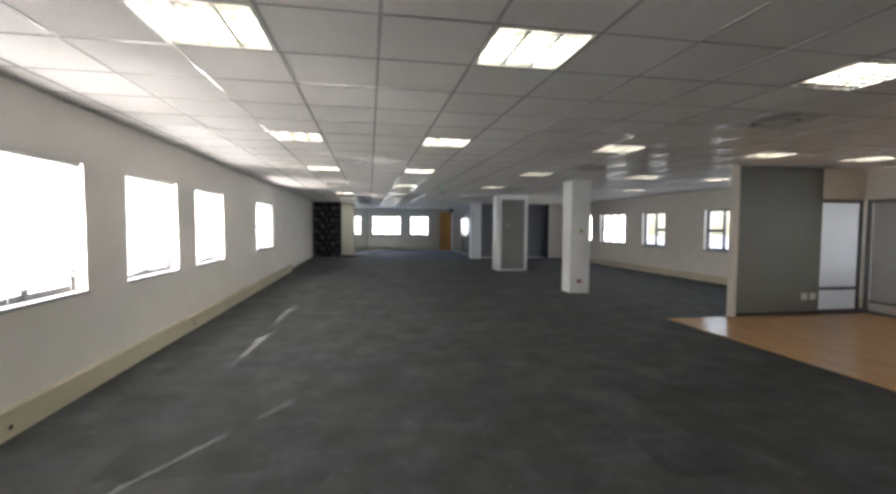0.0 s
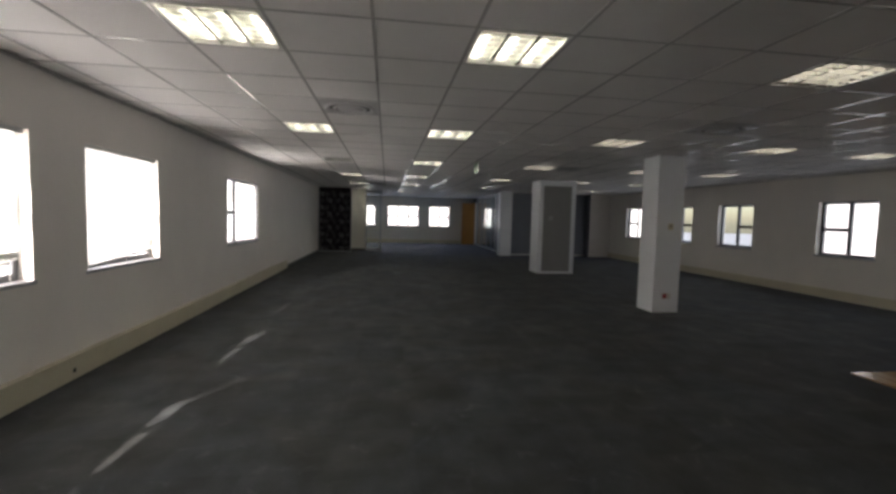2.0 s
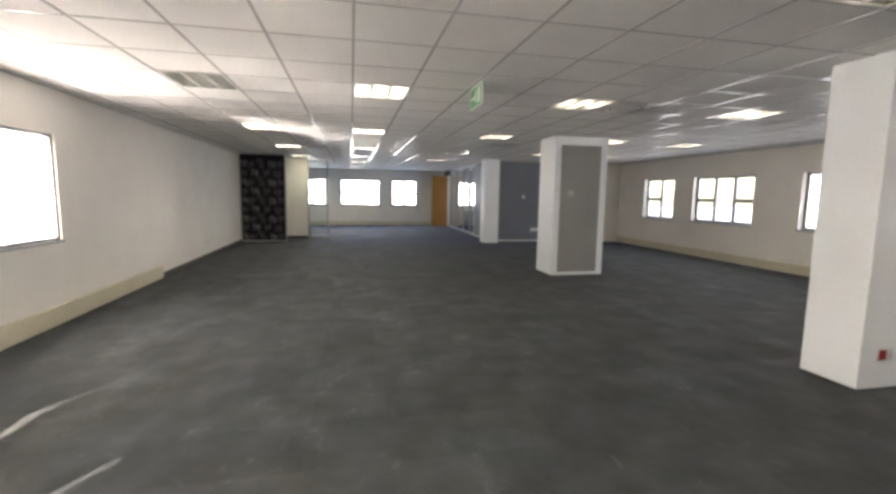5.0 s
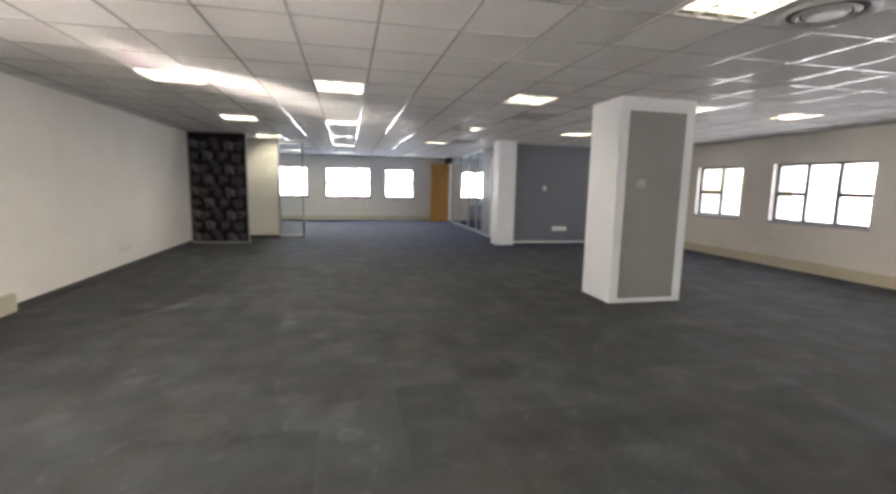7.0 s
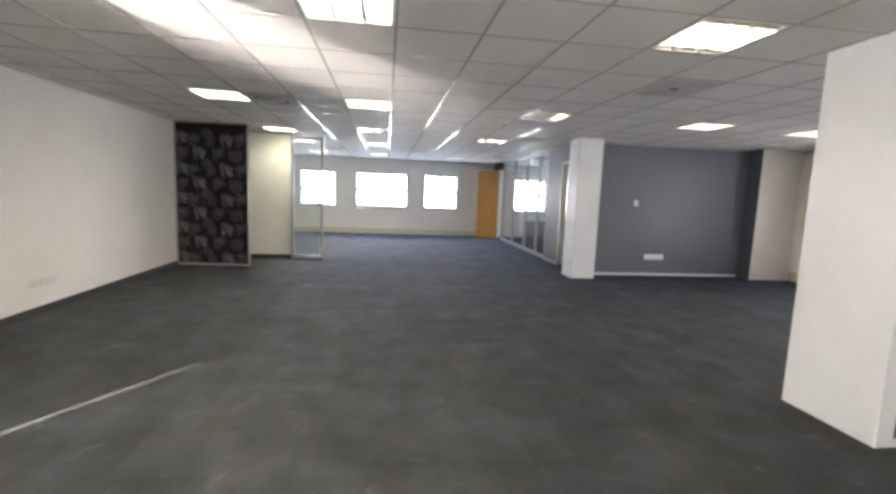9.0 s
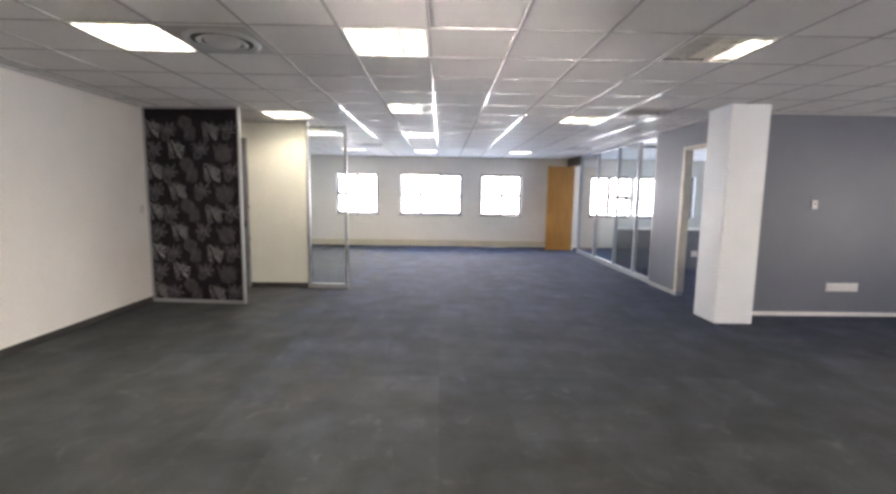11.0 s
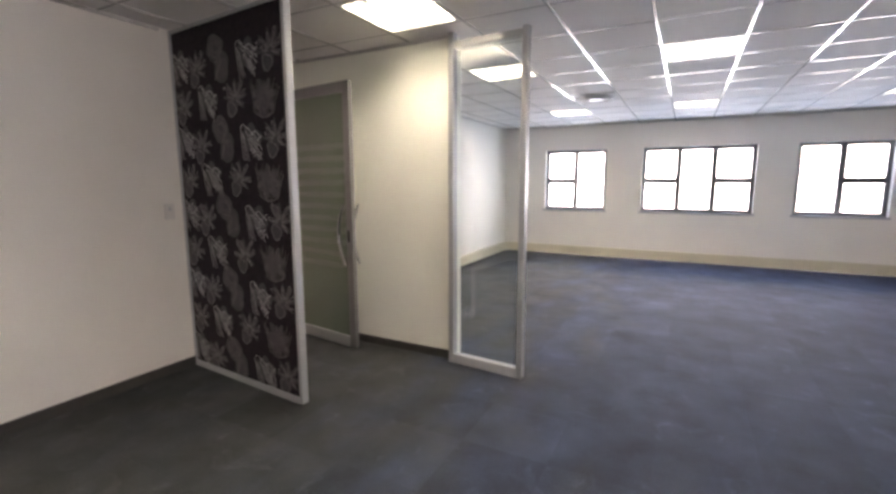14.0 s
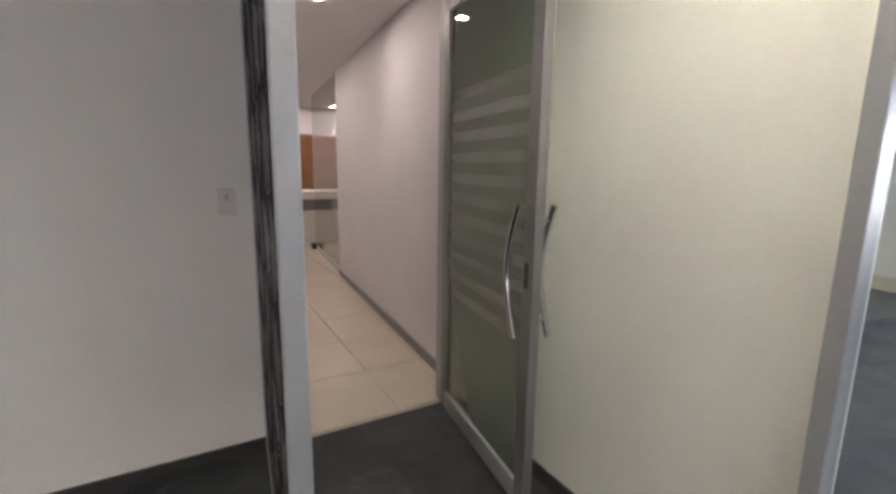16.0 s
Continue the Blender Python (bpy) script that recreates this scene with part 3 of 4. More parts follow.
side = thing("glazed_screen", pose(7.99, 2.2, 0), "tinted glass screen in dark metal frame", "glass screen")
part("frame", boxes((0.02, 0, 0, 0.07, 4.15, 0.06), (0.02, 0, 2.0, 0.07, 4.15, 2.06), *[(0.02, y, 0.06, 0.07, y + 0.05, 2.0) for y in (0, 1.35, 2.7, 4.1)]), DARKALU, side)
for y in (0.05, 1.4, 2.75):
    part("pane", boxes((0.04, y, 0.25, 0.05, y + 1.3, 2.0)), TINTED, side)
    part("cross_rail", boxes((0.025, y, 0.21, 0.065, y + 1.3, 0.25)), DARKALU, side)
    # milky pane put in for clear glass with a bright floor behind it
    part("lower_pane", boxes((0.04, y, 0.06, 0.05, y + 1.3, 0.21)), FROSTGLASS, side, "frosted pane")

# ---- blue-grey wall, meeting rooms behind glass ----
structure("wall_blue", boxes((4.2, 20.6, 0, 7.66, 20.72, H + 0.01)), BLUEPAINT, "blue-grey painted partition wall", "wall")
structure("baseboard_blue", boxes((4.2, 20.588, 0, 7.65, 20.6, 0.05)), PLASTIC, "pale strip at the foot of the blue wall", "baseboard")
structure("wall_boxing", boxes((7.66, 20.25, 0, RX, 20.72, H + 0.01)), WHITE, "white boxed out corner beside a blue wall", "wall")
structure("wall_boxing_side", boxes((7.652, 20.262, 0, 7.66, 20.6, H + 0.01)), BLUEPAINT, "blue-grey painted return of the boxing", "wall")
PX = 4.23
partition = thing("glazed_partition", pose(PX, 0, 0), "aluminium framed glass office partition", "partition")
posts = (22.7, 23.42, 24.42, 25.66, 26.95)
part("bottom_rail", boxes((-0.03, 22.7, 0, 0.03, 26.95, 0.09), bevel=0.003), ALU, partition)
part("top_rail", boxes((-0.03, 22.7, H - 0.06, 0.03, 26.95, H), bevel=0.003), ALU, partition)
for y in posts:
    part("post", boxes((-0.032, y - 0.03, 0, 0.032, y + 0.03, H), bevel=0.003), ALU, partition)
for y0, y1 in zip(posts, posts[1:]):
    part("pane", boxes((-0.004, y0 + 0.03, 0.09, 0.004, y1 - 0.03, H - 0.06)), PANE, partition).visible_shadow = False
structure("wall_blue_panel", boxes((PX - 0.045, 21.79, 0.06, PX + 0.045, 22.67, H + 0.01), (PX - 0.045, 20.72, 2.28, PX + 0.045, 21.79, H + 0.01)), BLUEPAINT, "blue-grey painted panel of the office partition", "wall")
structure("baseboard_panel", boxes((PX - 0.055, 21.73, 0, PX + 0.055, 22.67, 0.058)), ALU, "aluminium foot rail", "baseboard")
door_frame = tagged(part("door_frame", boxes((PX - 0.06, 21.72, 0.06, PX + 0.06, 21.788, 2.28), (PX - 0.06, 20.73, 2.22, PX + 0.06, 21.72, 2.28), (PX - 0.06, 20.73, 0, PX + 0.06, 20.79, 2.22), bevel=0.004), FRAMEWOOD),
                    "pale painted open door frame", "door frame", kind="structure")
# cross partition between the two rooms
structure("wall_dwarf", boxes((PX + 0.05, 24.4, 0, RX, 24.48, 0.83)), BLUEPAINT, "blue-grey half height partition", "wall")
structure("trim_ledge", boxes((PX + 0.05, 24.37, 0.83, RX, 24.51, 0.87)), PLASTIC, "white ledge on the half height partition", "trim")
upper = thing("glazed_partition", pose(PX + 0.05, 24.44, 0.87), "clear glass over a half height partition", "partition")
part("top_rail", boxes((0, -0.025, H - 0.93, RX - PX - 0.05, 0.025, H - 0.87)), ALU, upper)
for x0 in (0.0, 1.45, 2.9):
    part("pane", boxes((x0 + 0.01, -0.004, 0.002, x0 + 1.44, 0.004, H - 0.93)), PANE, upper).visible_shadow = False
# wooden door leaf, standing open
leaf = thing("wooden_door", pose(4.2, 27.5, 0), "orange wooden door standing wide open", "door")
part("leaf", boxes((-0.74, 0, 0.008, 0, 0.04, 2.34), bevel=0.003), WOOD, leaf)
part("handle", boxes((-0.69, -0.05, 1.02, -0.58, -0.035, 1.04), (-0.69, -0.05, 1.02, -0.675, -0.001, 1.04), bevel=0.003), CHROME, leaf, "chrome lever handle")
for z in (0.25, 1.2, 2.1):
    part("hinge", boxes((-0.006, -0.012, z, 0.012, -0.001, z + 0.09)), CHROME, leaf)
structure("wall_door_head", boxes((PX - 0.05, 26.98, 2.36, PX + 0.05, FY, H + 0.01)), SKIRT, "dark bulkhead over a doorway", "wall")
structure("wall_by_door", boxes((PX - 0.04, 27.62, 0, PX + 0.05, FY, 2.36)), WHITE, "white wall beside a doorway", "wall")

# ---- entrance: cream wall, glass panel, wallpaper screen, glass door ----
structure("wall_cream", boxes((LX, 22.06, 0, -1.6, 22.2, H + 0.01)), CREAM, "cream painted partition wall", "wall")
structure("baseboard_cream", boxes((LX, 22.048, 0, -1.6, 22.06, 0.07)), SKIRT, "dark skirting", "baseboard")
gp = thing("glass_divider", pose(-1.605, 22.02, 0), "tall clear glass panel in an aluminium frame", "glass divider")
gp.rotation_euler = (0, 0, radians(-5))
part("bottom_rail", boxes((0.045, -0.03, 0, 0.605, 0.03, 0.075), bevel=0.003), ALU, gp)
part("top_rail", boxes((0.045, -0.03, 2.48, 0.605, 0.03, 2.53), bevel=0.003), ALU, gp)
for x in (0.0, 0.605):
    part("post", boxes((x, -0.03, 0, x + 0.045, 0.03, H if x == 0 else 2.55), bevel=0.004), ALU, gp)
part("pane", boxes((0.045, -0.004, 0.075, 0.605, 0.004, 2.48)), PANE, gp).visible_shadow = False

wp = thing("wallpaper_screen", pose(LX + 0.005, 21.005, 0, 0, 0, -4.6), "black wallpapered screen with silver flower print", "screen")
SW = 1.272
part("board", boxes((0.03, -0.025, 0.05, SW, 0.025, H - 0.03)), WALLPAPER, wp, "black wallpaper")
part("end_post", boxes((SW, -0.027, 0, SW + 0.03, 0.027, H - 0.005), bevel=0.006), ALU, wp, "aluminium end post")
part("bottom_rail", boxes((0.03, -0.029, 0, SW, 0.029, 0.048)), ALU, wp)
part("top_rail", boxes((0.03, -0.029, H - 0.028, SW, 0.029, H - 0.005)), ALU, wp)
part("wall_post", boxes((0.002, -0.031, 0, 0.03, 0.031, H - 0.005)), ALU, wp)


def ribbon(bm, pts, w=0.004):
    """A flat pen stroke through points on the paper."""
    last = None
    for j, (x, z) in enumerate(pts):
        a = pts[max(j - 1, 0)]
        b = pts[min(j + 1, len(pts) - 1)]
        dx, dz = b[0] - a[0], b[1] - a[1]
        n_ = math.hypot(dx, dz) or 1
        ox, oz = -dz / n_ * w / 2, dx / n_ * w / 2
        pair = (bm.verts.new((x + ox, 0, z + oz)), bm.verts.new((x - ox, 0, z - oz)))
        if last:
            bm.faces.new((last[0], pair[0], pair[1], last[1]))
        last = pair


def loop_line(bm, cx, cz, rx, rz, turn, width, wobble=0.1, count=22):
    pts = []
    for j in range(count + 1):
        a = 2 * math.pi * j / count
        r = 1 + wobble * math.sin(3 * a + turn * 5)
        u, v = rx * r * math.cos(a), rz * r * math.sin(a)
        pts.append((cx + u * math.cos(turn) - v * math.sin(turn), cz + u * math.sin(turn) + v * math.cos(turn)))
    ribbon(bm, pts, width)


def patch(bm, cx, cz, outline, y=0.0004):
    """A flat printed shade inside an outline given as (angle, radius)."""
    mid = bm.verts.new((cx, y, cz))
    rim = [bm.verts.new((cx + r * math.cos(a), y, cz + r * math.sin(a))) for a, r in outline]
    for p, q in zip(rim, rim[1:] + rim[:1]):
        bm.faces.new((mid, p, q))


def motif(kind, seed):
    """One flower of the print: a dim shade (first material) under pen strokes (second material)."""
    rnd = random.Random(seed)
    bm = bmesh.new()

    def steps(n_):
        return [q / n_ for q in range(n_ + 1)]
    around = [2 * math.pi * q / 64 for q in range(64)]
    if kind == "leaf":
        tips = [(0.25, 0.10), (0.95, 0.125), (1.6, 0.115), (2.25, 0.12), (3.0, 0.105), (-0.55, 0.085)]
        patch(bm, 0.0, -0.01, [(a, max([0.045] + [r * max(0.0, 1 - abs(math.atan2(math.sin(a - t), math.cos(a - t))) / 0.36) + 0.02 for t, r in tips])) for a in around])
        patch(bm, -0.035, -0.065, [(a, 0.048 + 0.006 * math.sin(3 * a + seed)) for a in around], 0.0002)
        shade = len(bm.faces)
        for t, r in tips:
            bend, r = rnd.uniform(-0.35, 0.35), r * rnd.uniform(0.8, 1.12)
            for q in (-1, 0, 1):
                ribbon(bm, [(r * u * math.cos(t + 0.2 * q * math.sin(3.1 * u) + bend * u * u), -0.01 + r * u * math.sin(t + 0.2 * q * math.sin(3.1 * u) + bend * u * u)) for u in (0.15, 0.4, 0.65, 0.85, 1.0)], rnd.uniform(0.002, 0.0042))
        loop_line(bm, -0.035, -0.065, 0.038, 0.046, 0.5, 0.004, 0.12)
    elif kind == "scribble":
        patch(bm, 0.015, 0.02, [(a, 0.09 + 0.014 * math.sin(5 * a + seed) - (0.02 if math.sin(a) < -0.3 else 0)) for a in around])
        shade = len(bm.faces)
        for s_ in range(7):
            z = 0.085 - 0.024 * s_
            x0, x1 = -0.045 + 0.012 * s_ + rnd.uniform(-0.01, 0.01), 0.10 + rnd.uniform(-0.02, 0.012)
            ribbon(bm, [(x0 + (x1 - x0) * u, z - 0.03 * u + 0.011 * math.sin(12 * u + 1.7 * s_ + seed)) for u in steps(14)], rnd.uniform(0.0045, 0.0075))
        for q in range(3):
            ribbon(bm, [(-0.085 + 0.014 * q + 0.035 * u * (1 + 0.3 * q), 0.09 - 0.02 * q - (0.2 - 0.02 * q) * u + 0.008 * math.sin(8 * u)) for u in steps(9)], 0.0042)
        ribbon(bm, [(-0.085 + 0.06 * u, 0.09 + 0.018 * math.sin(3.1 * u)) for u in steps(6)], 0.005)
    elif kind == "tulip":
        patch(bm, -0.02, 0.05, [(a, 0.078 + 0.008 * math.sin(4 * a + seed)) for a in around])
        patch(bm, 0.045, -0.06, [(a, 0.06 + 0.035 * abs(math.sin(a))) for a in around], 0.0002)
        shade = len(bm.faces)
        for q in range(3):
            loop_line(bm, -0.02 + 0.004 * q, 0.05, 0.068 - 0.02 * q, 0.078 - 0.022 * q, 0.3 + 0.3 * q, 0.0036, 0.1)
        for q in range(6):
            ribbon(bm, [(-0.005 + 0.018 * q + 0.012 * math.sin(4 * u + q), -0.01 - (0.13 - 0.006 * q) * u) for u in steps(7)], rnd.uniform(0.002, 0.004))
    else:
        patch(bm, 0.0, 0.0, [(a, 0.085 + 0.022 * math.sin(7 * a + seed)) for a in around])
        shade = len(bm.faces)
        for s_ in range(17):
            x = -0.088 + 0.011 * s_
            ribbon(bm, [(x + 0.03 * (x / 0.09) * u + 0.007 * math.sin(4 * u + 0.6 * s_), -0.075 + 0.05 * (1 - abs(x) / 0.09) * -1 * (1 - u) + (0.15 + 0.025 * math.sin(1.9 * s_)) * u) for u in steps(7)], rnd.uniform(0.002, 0.004))
        ribbon(bm, [(-0.085 + 0.17 * u, -0.085 - 0.03 * math.sin(math.pi * u)) for u in steps(10)], 0.005)
    bm.faces.ensure_lookup_table()
    for f_ in bm.faces[shade:]:
        f_.material_index = 1
    for f_ in bm.faces:
        f_.normal_update()
        if f_.normal.y > 0:
            f_.normal_flip()
    me = bpy.data.meshes.new("flower_print")
    bm.to_mesh(me)
    bm.free()
    me.materials.append(FOIL_SHADE if kind != "scribble" else FOIL_GHOST)
    me.materials.append({"scribble": FOIL_BRIGHT, "leaf": FOIL_MID, "tulip": FOIL_DIM, "brush": FOIL_DIM}[kind])
    return me


FOIL_SHADE = material("shaded_print", (0.038, 0.034, 0.037), 0.55, grain=0.4, scale=45)
PRINT_MESH = {k: [motif(k, q) for q in range(3)] for k in ("leaf", "scribble", "tulip", "brush")}
ROW_A = ((0.10, "scribble", 0.0), (0.335, "leaf", -0.02), (0.585, "tulip", 0.03), (0.90, "scribble", -0.03), (1.165, "leaf", 0.0))
ROW_B = ((0.14, "leaf", 0.0), (0.425, "scribble", 0.0), (0.765, "leaf", 0.01), (1.08, "brush", -0.01))
for r in range(10):
    for c, (x, kind, dz) in enumerate(ROW_B if r % 2 else ROW_A):
        z = 0.16 + 0.268 * r + dz
        if z > H - 0.16:
            continue
        o = new("flower_print", PRINT_MESH[kind][(r // 2 + c) % 3])
        o.parent = wp
        o.location = (x + random.uniform(-0.008, 0.008), -0.0258, z)
        o.rotation_euler = (0, random.uniform(-0.12, 0.12), 0)
        o.scale = (1.2, 1, 1.12)

# glass door, standing open against the cream wall
gd = thing("glass_door", pose(LX + 0.02, 21.995, 0), "open frosted glass door in an aluminium frame", "door")
gd.rotation_euler = (0, 0, radians(-8))
DW, DH = 0.96, 2.32
part("hinge_stile", boxes((0, -0.022, 0.01, 0.06, 0.022, DH), bevel=0.004), DOORALU, gd)
part("lock_stile", boxes((DW - 0.075, -0.022, 0.01, DW, 0.022, DH), bevel=0.004), DOORALU, gd)
part("bottom_rail", boxes((0.06, -0.022, 0.01, DW - 0.075, 0.022, 0.11), bevel=0.004), ALU, gd)
part("top_rail", boxes((0.06, -0.022, DH - 0.09, DW - 0.075, 0.022, DH), bevel=0.004), DOORALU, gd)
pane = part("pane", boxes((0.06, -0.004, 0.11, DW - 0.075, 0.004, DH - 0.09)), DOORGLASS, gd, "greenish frosted pane")
for j in range(11):
    z = 0.72 + 0.105 * j
    part("frost_band", boxes((0.062, -0.0055, z, DW - 0.08, -0.0045, z + 0.05)), FROSTFAINT, pane, "faint frosted band")
    # short overlay paints the corridor's light onto the bands at the hinge side
    part("frost_band", boxes((0.062, -0.0068, z + 0.006, 0.235, -0.0058, z + 0.044)), LIT_FROST, pane, "short frosted band paled by corridor light")


def bow(points, radius):
    cu = bpy.data.curves.new("bow", "CURVE")
    cu.dimensions, cu.bevel_depth, cu.bevel_resolution, cu.use_fill_caps = "3D", radius, 3, True
    s = cu.splines.new("POLY")
    s.points.add(len(points) - 1)
    for p, co in zip(s.points, points):
        p.co = (*co, 1)
    tmp = bpy.data.objects.new("bow", cu)
    me = bpy.data.meshes.new_from_object(tmp)
    bpy.data.objects.remove(tmp)
    return me


for s in (-1, 1):
    edge, out_ = (DW - 0.055, -0.062) if s < 0 else (DW - 0.02, 0.075)
    pts = [(edge - 0.075 * math.sin(math.pi * u), out_, 0.765 + 0.53 * u) for u in [j / 16 for j in range(17)]]
    me = bow(pts, 0.0135)
    me.materials.append(CHROME)
    hd = new("pull_handle", me)
    hd.parent = gd
    hd["label"] = "curved chrome pull handle"
    for z in (0.825, 1.235):
        bm = bmesh.new()
        bmesh.ops.create_cone(bm, segments=12, radius1=0.008, radius2=0.008, depth=0.064, cap_ends=True, matrix=pose(edge - 0.075 * math.sin(math.pi * (z - 0.765) / 0.53), out_ * 0.66, z, 90, 0, 0))
        part("standoff", bm, CHROME, hd)
part("lock_case", boxes((DW - 0.06, -0.026, 0.97, DW - 0.03, -0.0225, 1.07), bevel=0.002), BLACK, gd, "black lock plate")
structure("door_frame_entrance", boxes((LX - 0.064, DOOR_Y1 - 0.045, 0, LX + 0.012, DOOR_Y1, 2.36), (LX - 0.064, DOOR_Y0, 0, LX + 0.012, DOOR_Y0 + 0.04, 2.36), (LX - 0.064, DOOR_Y0 + 0.04, 2.325, LX + 0.012, DOOR_Y1 - 0.045, 2.36)), ALU, "aluminium door frame", "door frame")

# thin infill round the entrance
structure("wall_entrance", boxes((LX - 0.06, 20.92, 0, LX, DOOR_Y0, H + 0.01), (LX - 0.06, DOOR_Y0, 2.36, LX, 22.26, H + 0.01), (LX - 0.06, DOOR_Y1, 0, LX, 22.26, 2.36)), WHITE, "thin white wall round an entrance door", "wall")

# ---- corridor beyond the door ----
CX0 = LX - 0.06
SLANT = pose(CX0, 22.135, 0, 0, 0, 175.8)


def slanted(*rows):
    bm = boxes(*rows)
    bmesh.ops.transform(bm, matrix=SLANT, verts=bm.verts)
    return bm


structure("corridor_wall_right", slanted((0.002, -0.12, 0, 3.45, 0, 2.6)), CORRWALL, "pale pinkish white corridor wall", "wall")
structure("corridor_wall_left", boxes((-11, 20.75, 0, LX - 0.22, 20.9, 2.6)), CORRWALL, "pale corridor wall", "wall")
structure("corridor_wall_end", boxes((-11.2, 20.75, 0, -11, 25.2, 2.6)), CORRWALL, "pale wall at the end of the corridor", "wall")
structure("corridor_wall_far", boxes((-11, 25.0, 0, LX - 0.22, 25.2, 2.6)), CORRWALL, "pale wall of the lobby", "wall")
structure("corridor_ceiling", boxes((-11.2, 20.75, 2.6, LX - 0.225, 25.2, 2.7), (LX - 0.225, 20.92, 2.6, LX - 0.06, 22.26, 2.7)), CORRWALL, "plain plaster corridor ceiling", "ceiling")
lobby_glass = thing("glass_screen", SLANT @ pose(3.46, -0.06, 0), "frameless clear glass screen at the lobby", "glass screen")
part("pane", boxes((0, -0.005, 0.03, 2.2, 0.005, 2.58)), PANE, lobby_glass).visible_shadow = False
part("floor_channel", boxes((0, -0.02, 0.012, 2.2, 0.02, 0.04)), ALU, lobby_glass)
part("floor_spring", boxes((2.0, 0.021, 0.012, 2.2, 0.09, 0.1)), BLACK, lobby_glass, "black corner fitting")
structure("corridor_baseboard", slanted((0.002, 0.001, 0.012, 3.45, 0.013, 0.09)), TRIMGREY, "grey tile skirting", "baseboard")
corridor_floor = structure("corridor_floor", boxes((-11, 20.5, -0.05, LX - 0.221, 25, 0.002), (LX - 0.221, 20.92, -0.05, LX - 0.001, 22.26, 0.002)), GROUT, "beige ceramic floor tiles", "floor")
wood_panel = tagged(part("wood_panel", boxes((-10.99, 22.6, 0.9, -10.95, 23.78, 2.06), bevel=0.004), WOODDARK), "brown wooden wall panel in the lobby", "wall panel")
desk = thing("reception_desk", pose(-10.2, 22.2, 0), "white reception desk with a dark recess in the lobby", "desk")
part("body", boxes((0, 0, 0.012, 0.6, 1.6, 0.6), bevel=0.008), WHITE, desk)
part("recess", boxes((0.05, 0.05, 0.6, 0.5, 1.55, 0.82)), TRIMGREY, desk, "dark recessed band")
part("top", boxes((-0.04, -0.04, 0.82, 0.64, 1.64, 0.97), bevel=0.01), WHITE, desk)
for x, y in ((-4.6, 21.6), (-6.4, 21.6), (-8.2, 21.7), (-9.7, 23.3), (-10.5, 23.35), (-10.2, 23.7)):
    dl = thing("downlight", pose(x, y, 2.6), "small round lit downlight in the corridor ceiling", "downlight", "corridor downlights")
    part("rim", ring(bmesh.new(), 0.055, 0.012, 0.0, 20), CHROME, dl)
    bm = bmesh.new()
    bmesh.ops.create_cone(bm, segments=20, radius1=0.05, radius2=0.05, depth=0.004, cap_ends=True, matrix=pose(0, 0, -0.003))
    part("lens", bm, SPOT, dl, "glowing lens")


# ---- exit sign under the ceiling ----
sign = thing("exit_sign", pose(1.02, 11.16, 2.375), "green and white emergency exit sign hanging from the ceiling", "sign")
part("board", boxes((-0.006, -0.215, 0, 0.006, 0.215, 0.215), bevel=0.002), SIGNWHITE, sign, "white sign board")
for s_ in (-1, 1):
    lo, hi = sorted((s_ * 0.0062, s_ * 0.0072))
    part("green_field", boxes((lo, -0.2, 0.014, hi, 0.2, 0.2)), SIGNGREEN, sign, "green sign field")
    lo, hi = sorted((s_ * 0.0073, s_ * 0.0082))
    for y0, z0, y1, z1 in ((-0.17, 0.035, -0.07, 0.18), (0.045, 0.09, 0.17, 0.115), (-0.03, 0.05, 0.015, 0.17)):
        part("white_bar", boxes((lo, y0, z0, hi, y1, z1)), SIGNWHITE, sign, "white symbol bar")
    bm = bmesh.new()
    f = [bm.verts.new((hi if s_ > 0 else lo, y, z)) for y, z in ((0.045, 0.06), (0.045, 0.145), (0.0, 0.1025))]
    bm.faces.new(f)
    part("arrow_head", bm, SIGNWHITE, sign, "white arrow head")
for y in (-0.16, 0.16):
    part("hanger", boxes((-0.002, y - 0.002, 0.215, 0.002, y + 0.002, H - 2.375)), CHROME, sign)

# ---- sockets, switches and plates ----
def plate(name, m, w, h, label, category, pieces=(), mat=None):
    """A wall plate that faces -y in its own frame; pieces: (name, x, z, w, h, material)."""
    root = thing(name, m, label, category)
    part("plate", boxes((-w / 2, -0.011, -h / 2, w / 2, -0.0005, h / 2), bevel=0.003), mat or PLASTIC, root)
    for pn, x, z, pw, ph, pm in pieces:
        part(pn, boxes((x - pw / 2, -0.016, z - ph / 2, x + pw / 2, -0.0112, z + ph / 2), bevel=0.0015), pm, root)
    return root


LEFT = 90     # turns a plate to face +x, away from the left wall
sockets3 = [("hole", -0.03, 0.0, 0.02, 0.02, TRIMGREY), ("rocker", 0.03, 0.0, 0.02, 0.03, PLASTIC)]
plate("wall_socket", pose(LX, 17.7, 0.335, 0, 0, LEFT), 0.42, 0.11, "long white socket strip on a white wall", "socket", [("outlet", x, 0, 0.07, 0.07, SWITCH) for x in (-0.15, -0.05, 0.05, 0.15)], PLASTIC)
plate("wall_socket", pose(5.76, 20.6, 0.385), 0.42, 0.11, "long white socket strip on a blue wall", "socket", [("outlet", x, 0, 0.07, 0.07, PLASTIC) for x in (-0.15, -0.05, 0.05, 0.15)])
plate("thermostat", pose(5.28, 20.6, 1.455), 0.08, 0.11, "small white thermostat on a blue wall", "thermostat", [("dial", 0, 0.01, 0.03, 0.03, TRIMGREY)])
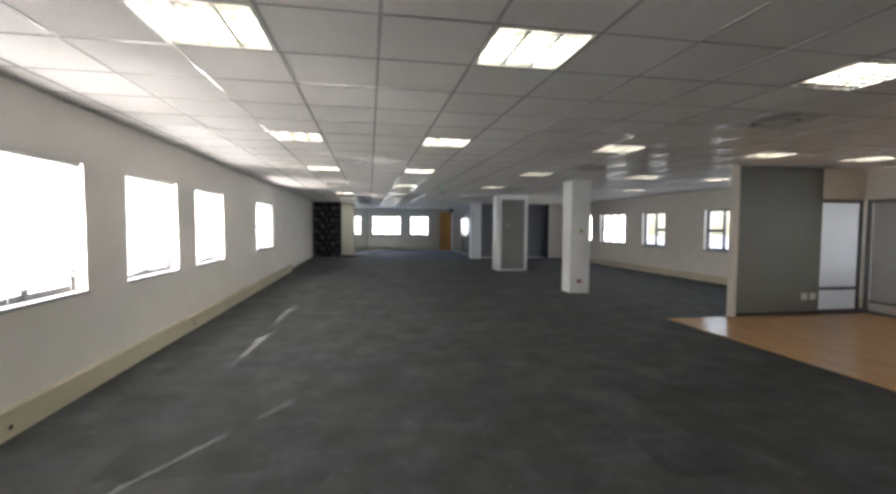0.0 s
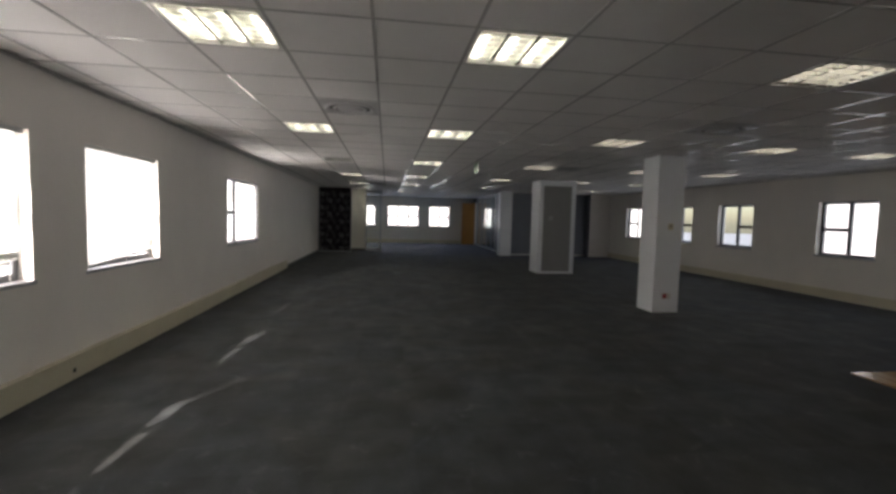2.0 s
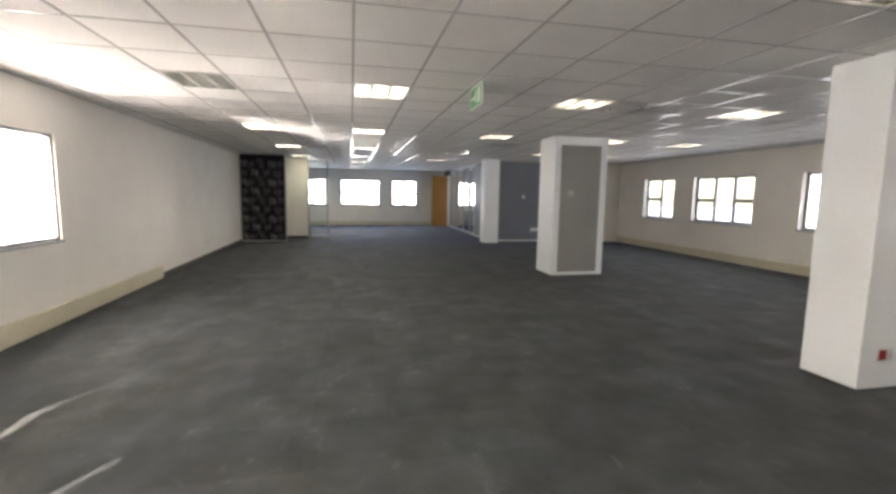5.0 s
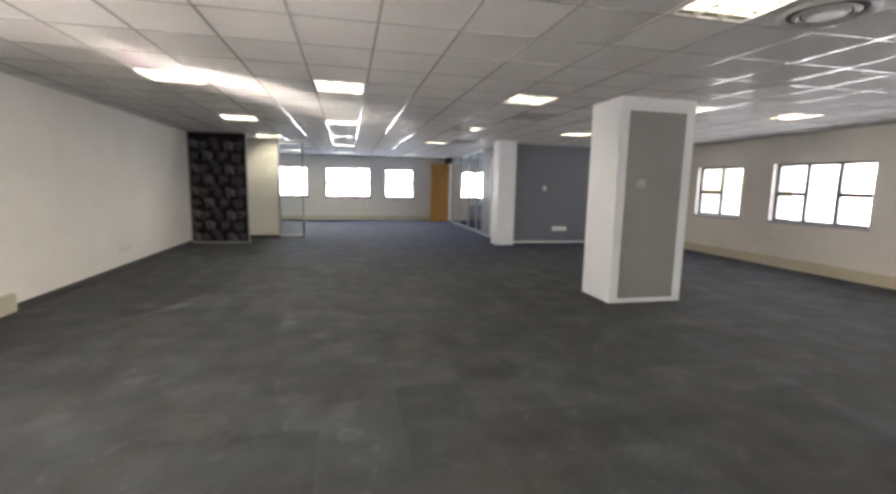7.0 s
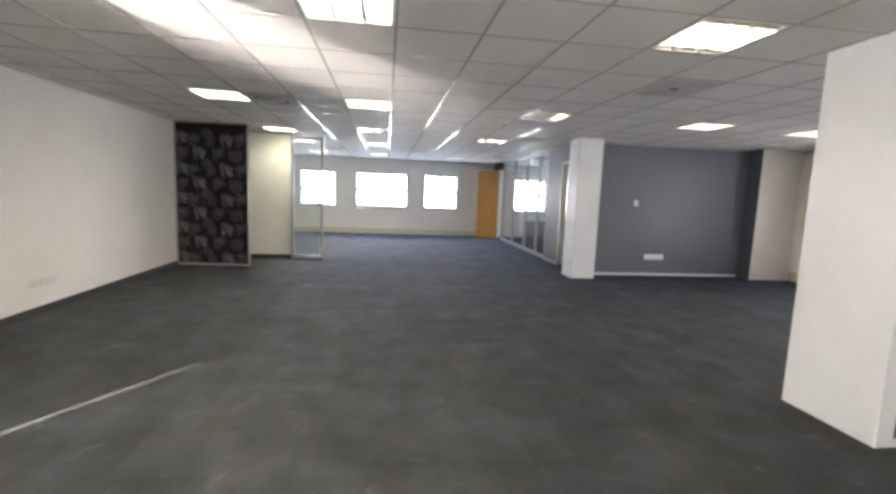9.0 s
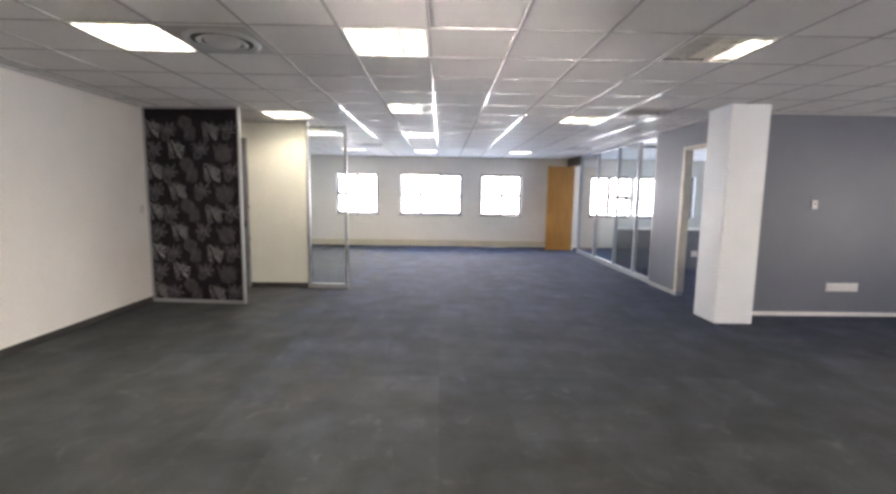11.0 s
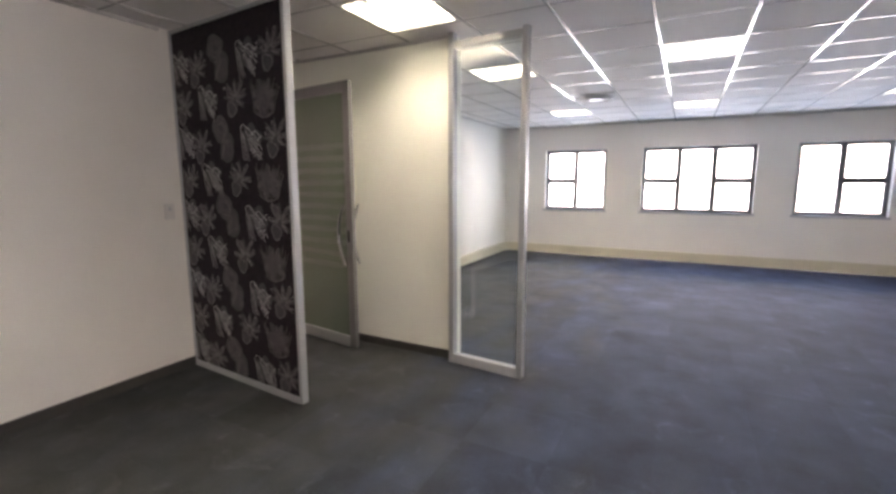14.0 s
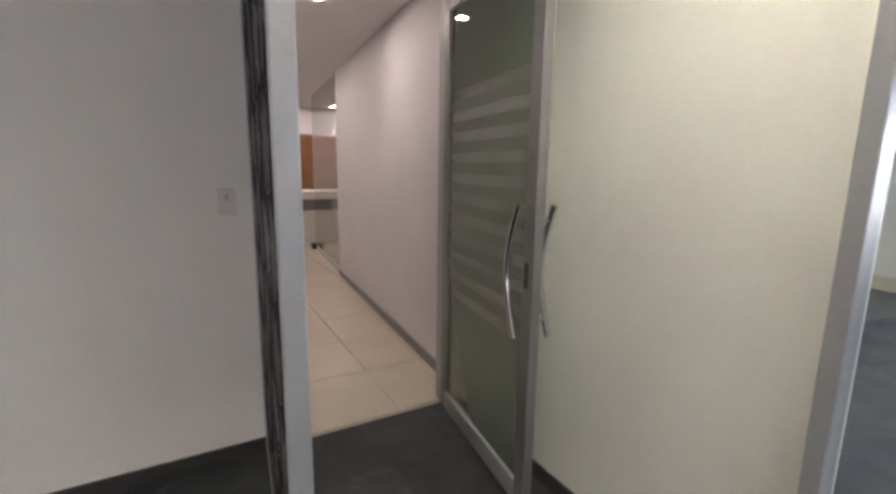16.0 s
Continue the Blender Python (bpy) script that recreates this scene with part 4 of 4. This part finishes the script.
plate("light_switch", pose(LX, 20.87, 1.265, 0, 0, LEFT), 0.075, 0.12, "white light switch beside a wallpaper screen", "light switch", [("rocker", 0.0, 0.02, 0.018, 0.03, VENTMAT)], SWITCH)
plate("control_plate", pose(3.8, 14.452, 1.55), 0.13, 0.11, "white control plate on a grey column panel", "control plate", [("display", 0, 0.015, 0.06, 0.03, VENTMAT)], VENTBOARD)
plate("control_plate", pose(3.94, 9.29, 1.44), 0.085, 0.10, "beige control plate on a white column", "control plate", [("display", 0, 0.01, 0.035, 0.025, TRIMGREY)], TRUNK)
plate("wall_socket", pose(3.93, 9.29, 0.285), 0.15, 0.1, "red and white power socket on a white column", "socket", [("red_outlet", -0.034, 0, 0.07, 0.08, REDPLASTIC), ("outlet", 0.038, 0, 0.055, 0.06, SWITCH)])
for x in (5.95, 6.12):
    plate("wall_socket", pose(x, 24.4, 0.33), 0.13, 0.12, "white power socket on a half height blue partition", "socket", [("outlet", -0.02, -0.015, 0.05, 0.05, SWITCH), ("rocker", 0.035, 0.02, 0.02, 0.03, SWITCH)])
for x in (6.74, 6.92):
    plate("wall_socket", pose(x, 6.35, 0.33), 0.12, 0.12, "white power socket on a grey wall", "socket", [("outlet", -0.02, -0.015, 0.05, 0.05, PLASTIC), ("rocker", 0.035, 0.02, 0.02, 0.03, PLASTIC)])
for y in (6.6, 3.2):
    plate("trunking_socket", pose(LX + 0.067, y, 0.10, 0, 0, LEFT), 0.1, 0.06, "cream socket set into cable trunking", "socket", [("outlet", -0.015, 0, 0.035, 0.035, BLACK)], TRUNK)

# ---- what lies outside ----
structure("ground", boxes((-400, -400, -7.2, 400, 400, -7.0)), GROUND, "pale paved ground far below", "ground")

# glowing boards added outside so the windows burn out white
BACKDROP_GLOW = glow("glowing_backdrop", (0.96, 0.98, 1.0), 0.12)
structure("backdrop_far", boxes((-30, 62, -7, 40, 62.5, 26)), BACKDROP_GLOW, "glowing board added outside to whiten the windows", "backdrop")
structure("backdrop_right", boxes((62, -30, -7, 62.5, 61.9, 26)), BACKDROP_GLOW, "glowing board added outside to whiten the windows", "backdrop")

# ---- corridor floor tiles ----
bm = boxes((0.004, 0.004, 0.002, 0.596, 0.596, 0.011), bevel=0.0015)
tile_mesh = None
for i in range(13):
    for j in range(7):
        if tile_mesh is None:
            o = part("floor_tile", bm, TILESTONE, corridor_floor)
            tile_mesh = o.data
        else:
            o = new("floor_tile", tile_mesh)
            o.parent = corridor_floor
        o.location = (LX - 0.02 - 0.6 * (i + 1), 20.92 - 0.4 + 0.6 * j, 0)

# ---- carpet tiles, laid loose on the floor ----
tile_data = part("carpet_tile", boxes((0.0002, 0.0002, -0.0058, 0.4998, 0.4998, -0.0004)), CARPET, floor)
tile_data.location = (-1.5, 0, 0)
rest = bmesh.new()
for i in range(-7, 18):
    for j in range(-8, 57):
        x0, x1, y0, y1 = max(0.5 * i, LX), min(0.5 * i + 0.5, RX), max(0.5 * j, BY), min(0.5 * j + 0.5, FY)
        if x1 - x0 < 0.02 or y1 - y0 < 0.02 or (i, j) == (-3, 0):
            continue
        if -3 <= i < 3 and 0 <= j < 49:
            o = new("carpet_tile", tile_data.data)
            o.parent = floor
            o.location = (0.5 * i, 0.5 * j, random.uniform(-0.0001, 0.0001))
        else:
            corners = [rest.verts.new((x, y, z)) for z in (-0.0058, -0.0004) for x, y in ((x0 + 0.0002, y0 + 0.0002), (x1 - 0.0002, y0 + 0.0002), (x1 - 0.0002, y1 - 0.0002), (x0 + 0.0002, y1 - 0.0002))]
            rest.faces.new(corners[4:])
            for q in range(4):
                rest.faces.new((corners[q], corners[(q + 1) % 4], corners[4 + (q + 1) % 4], corners[4 + q]))
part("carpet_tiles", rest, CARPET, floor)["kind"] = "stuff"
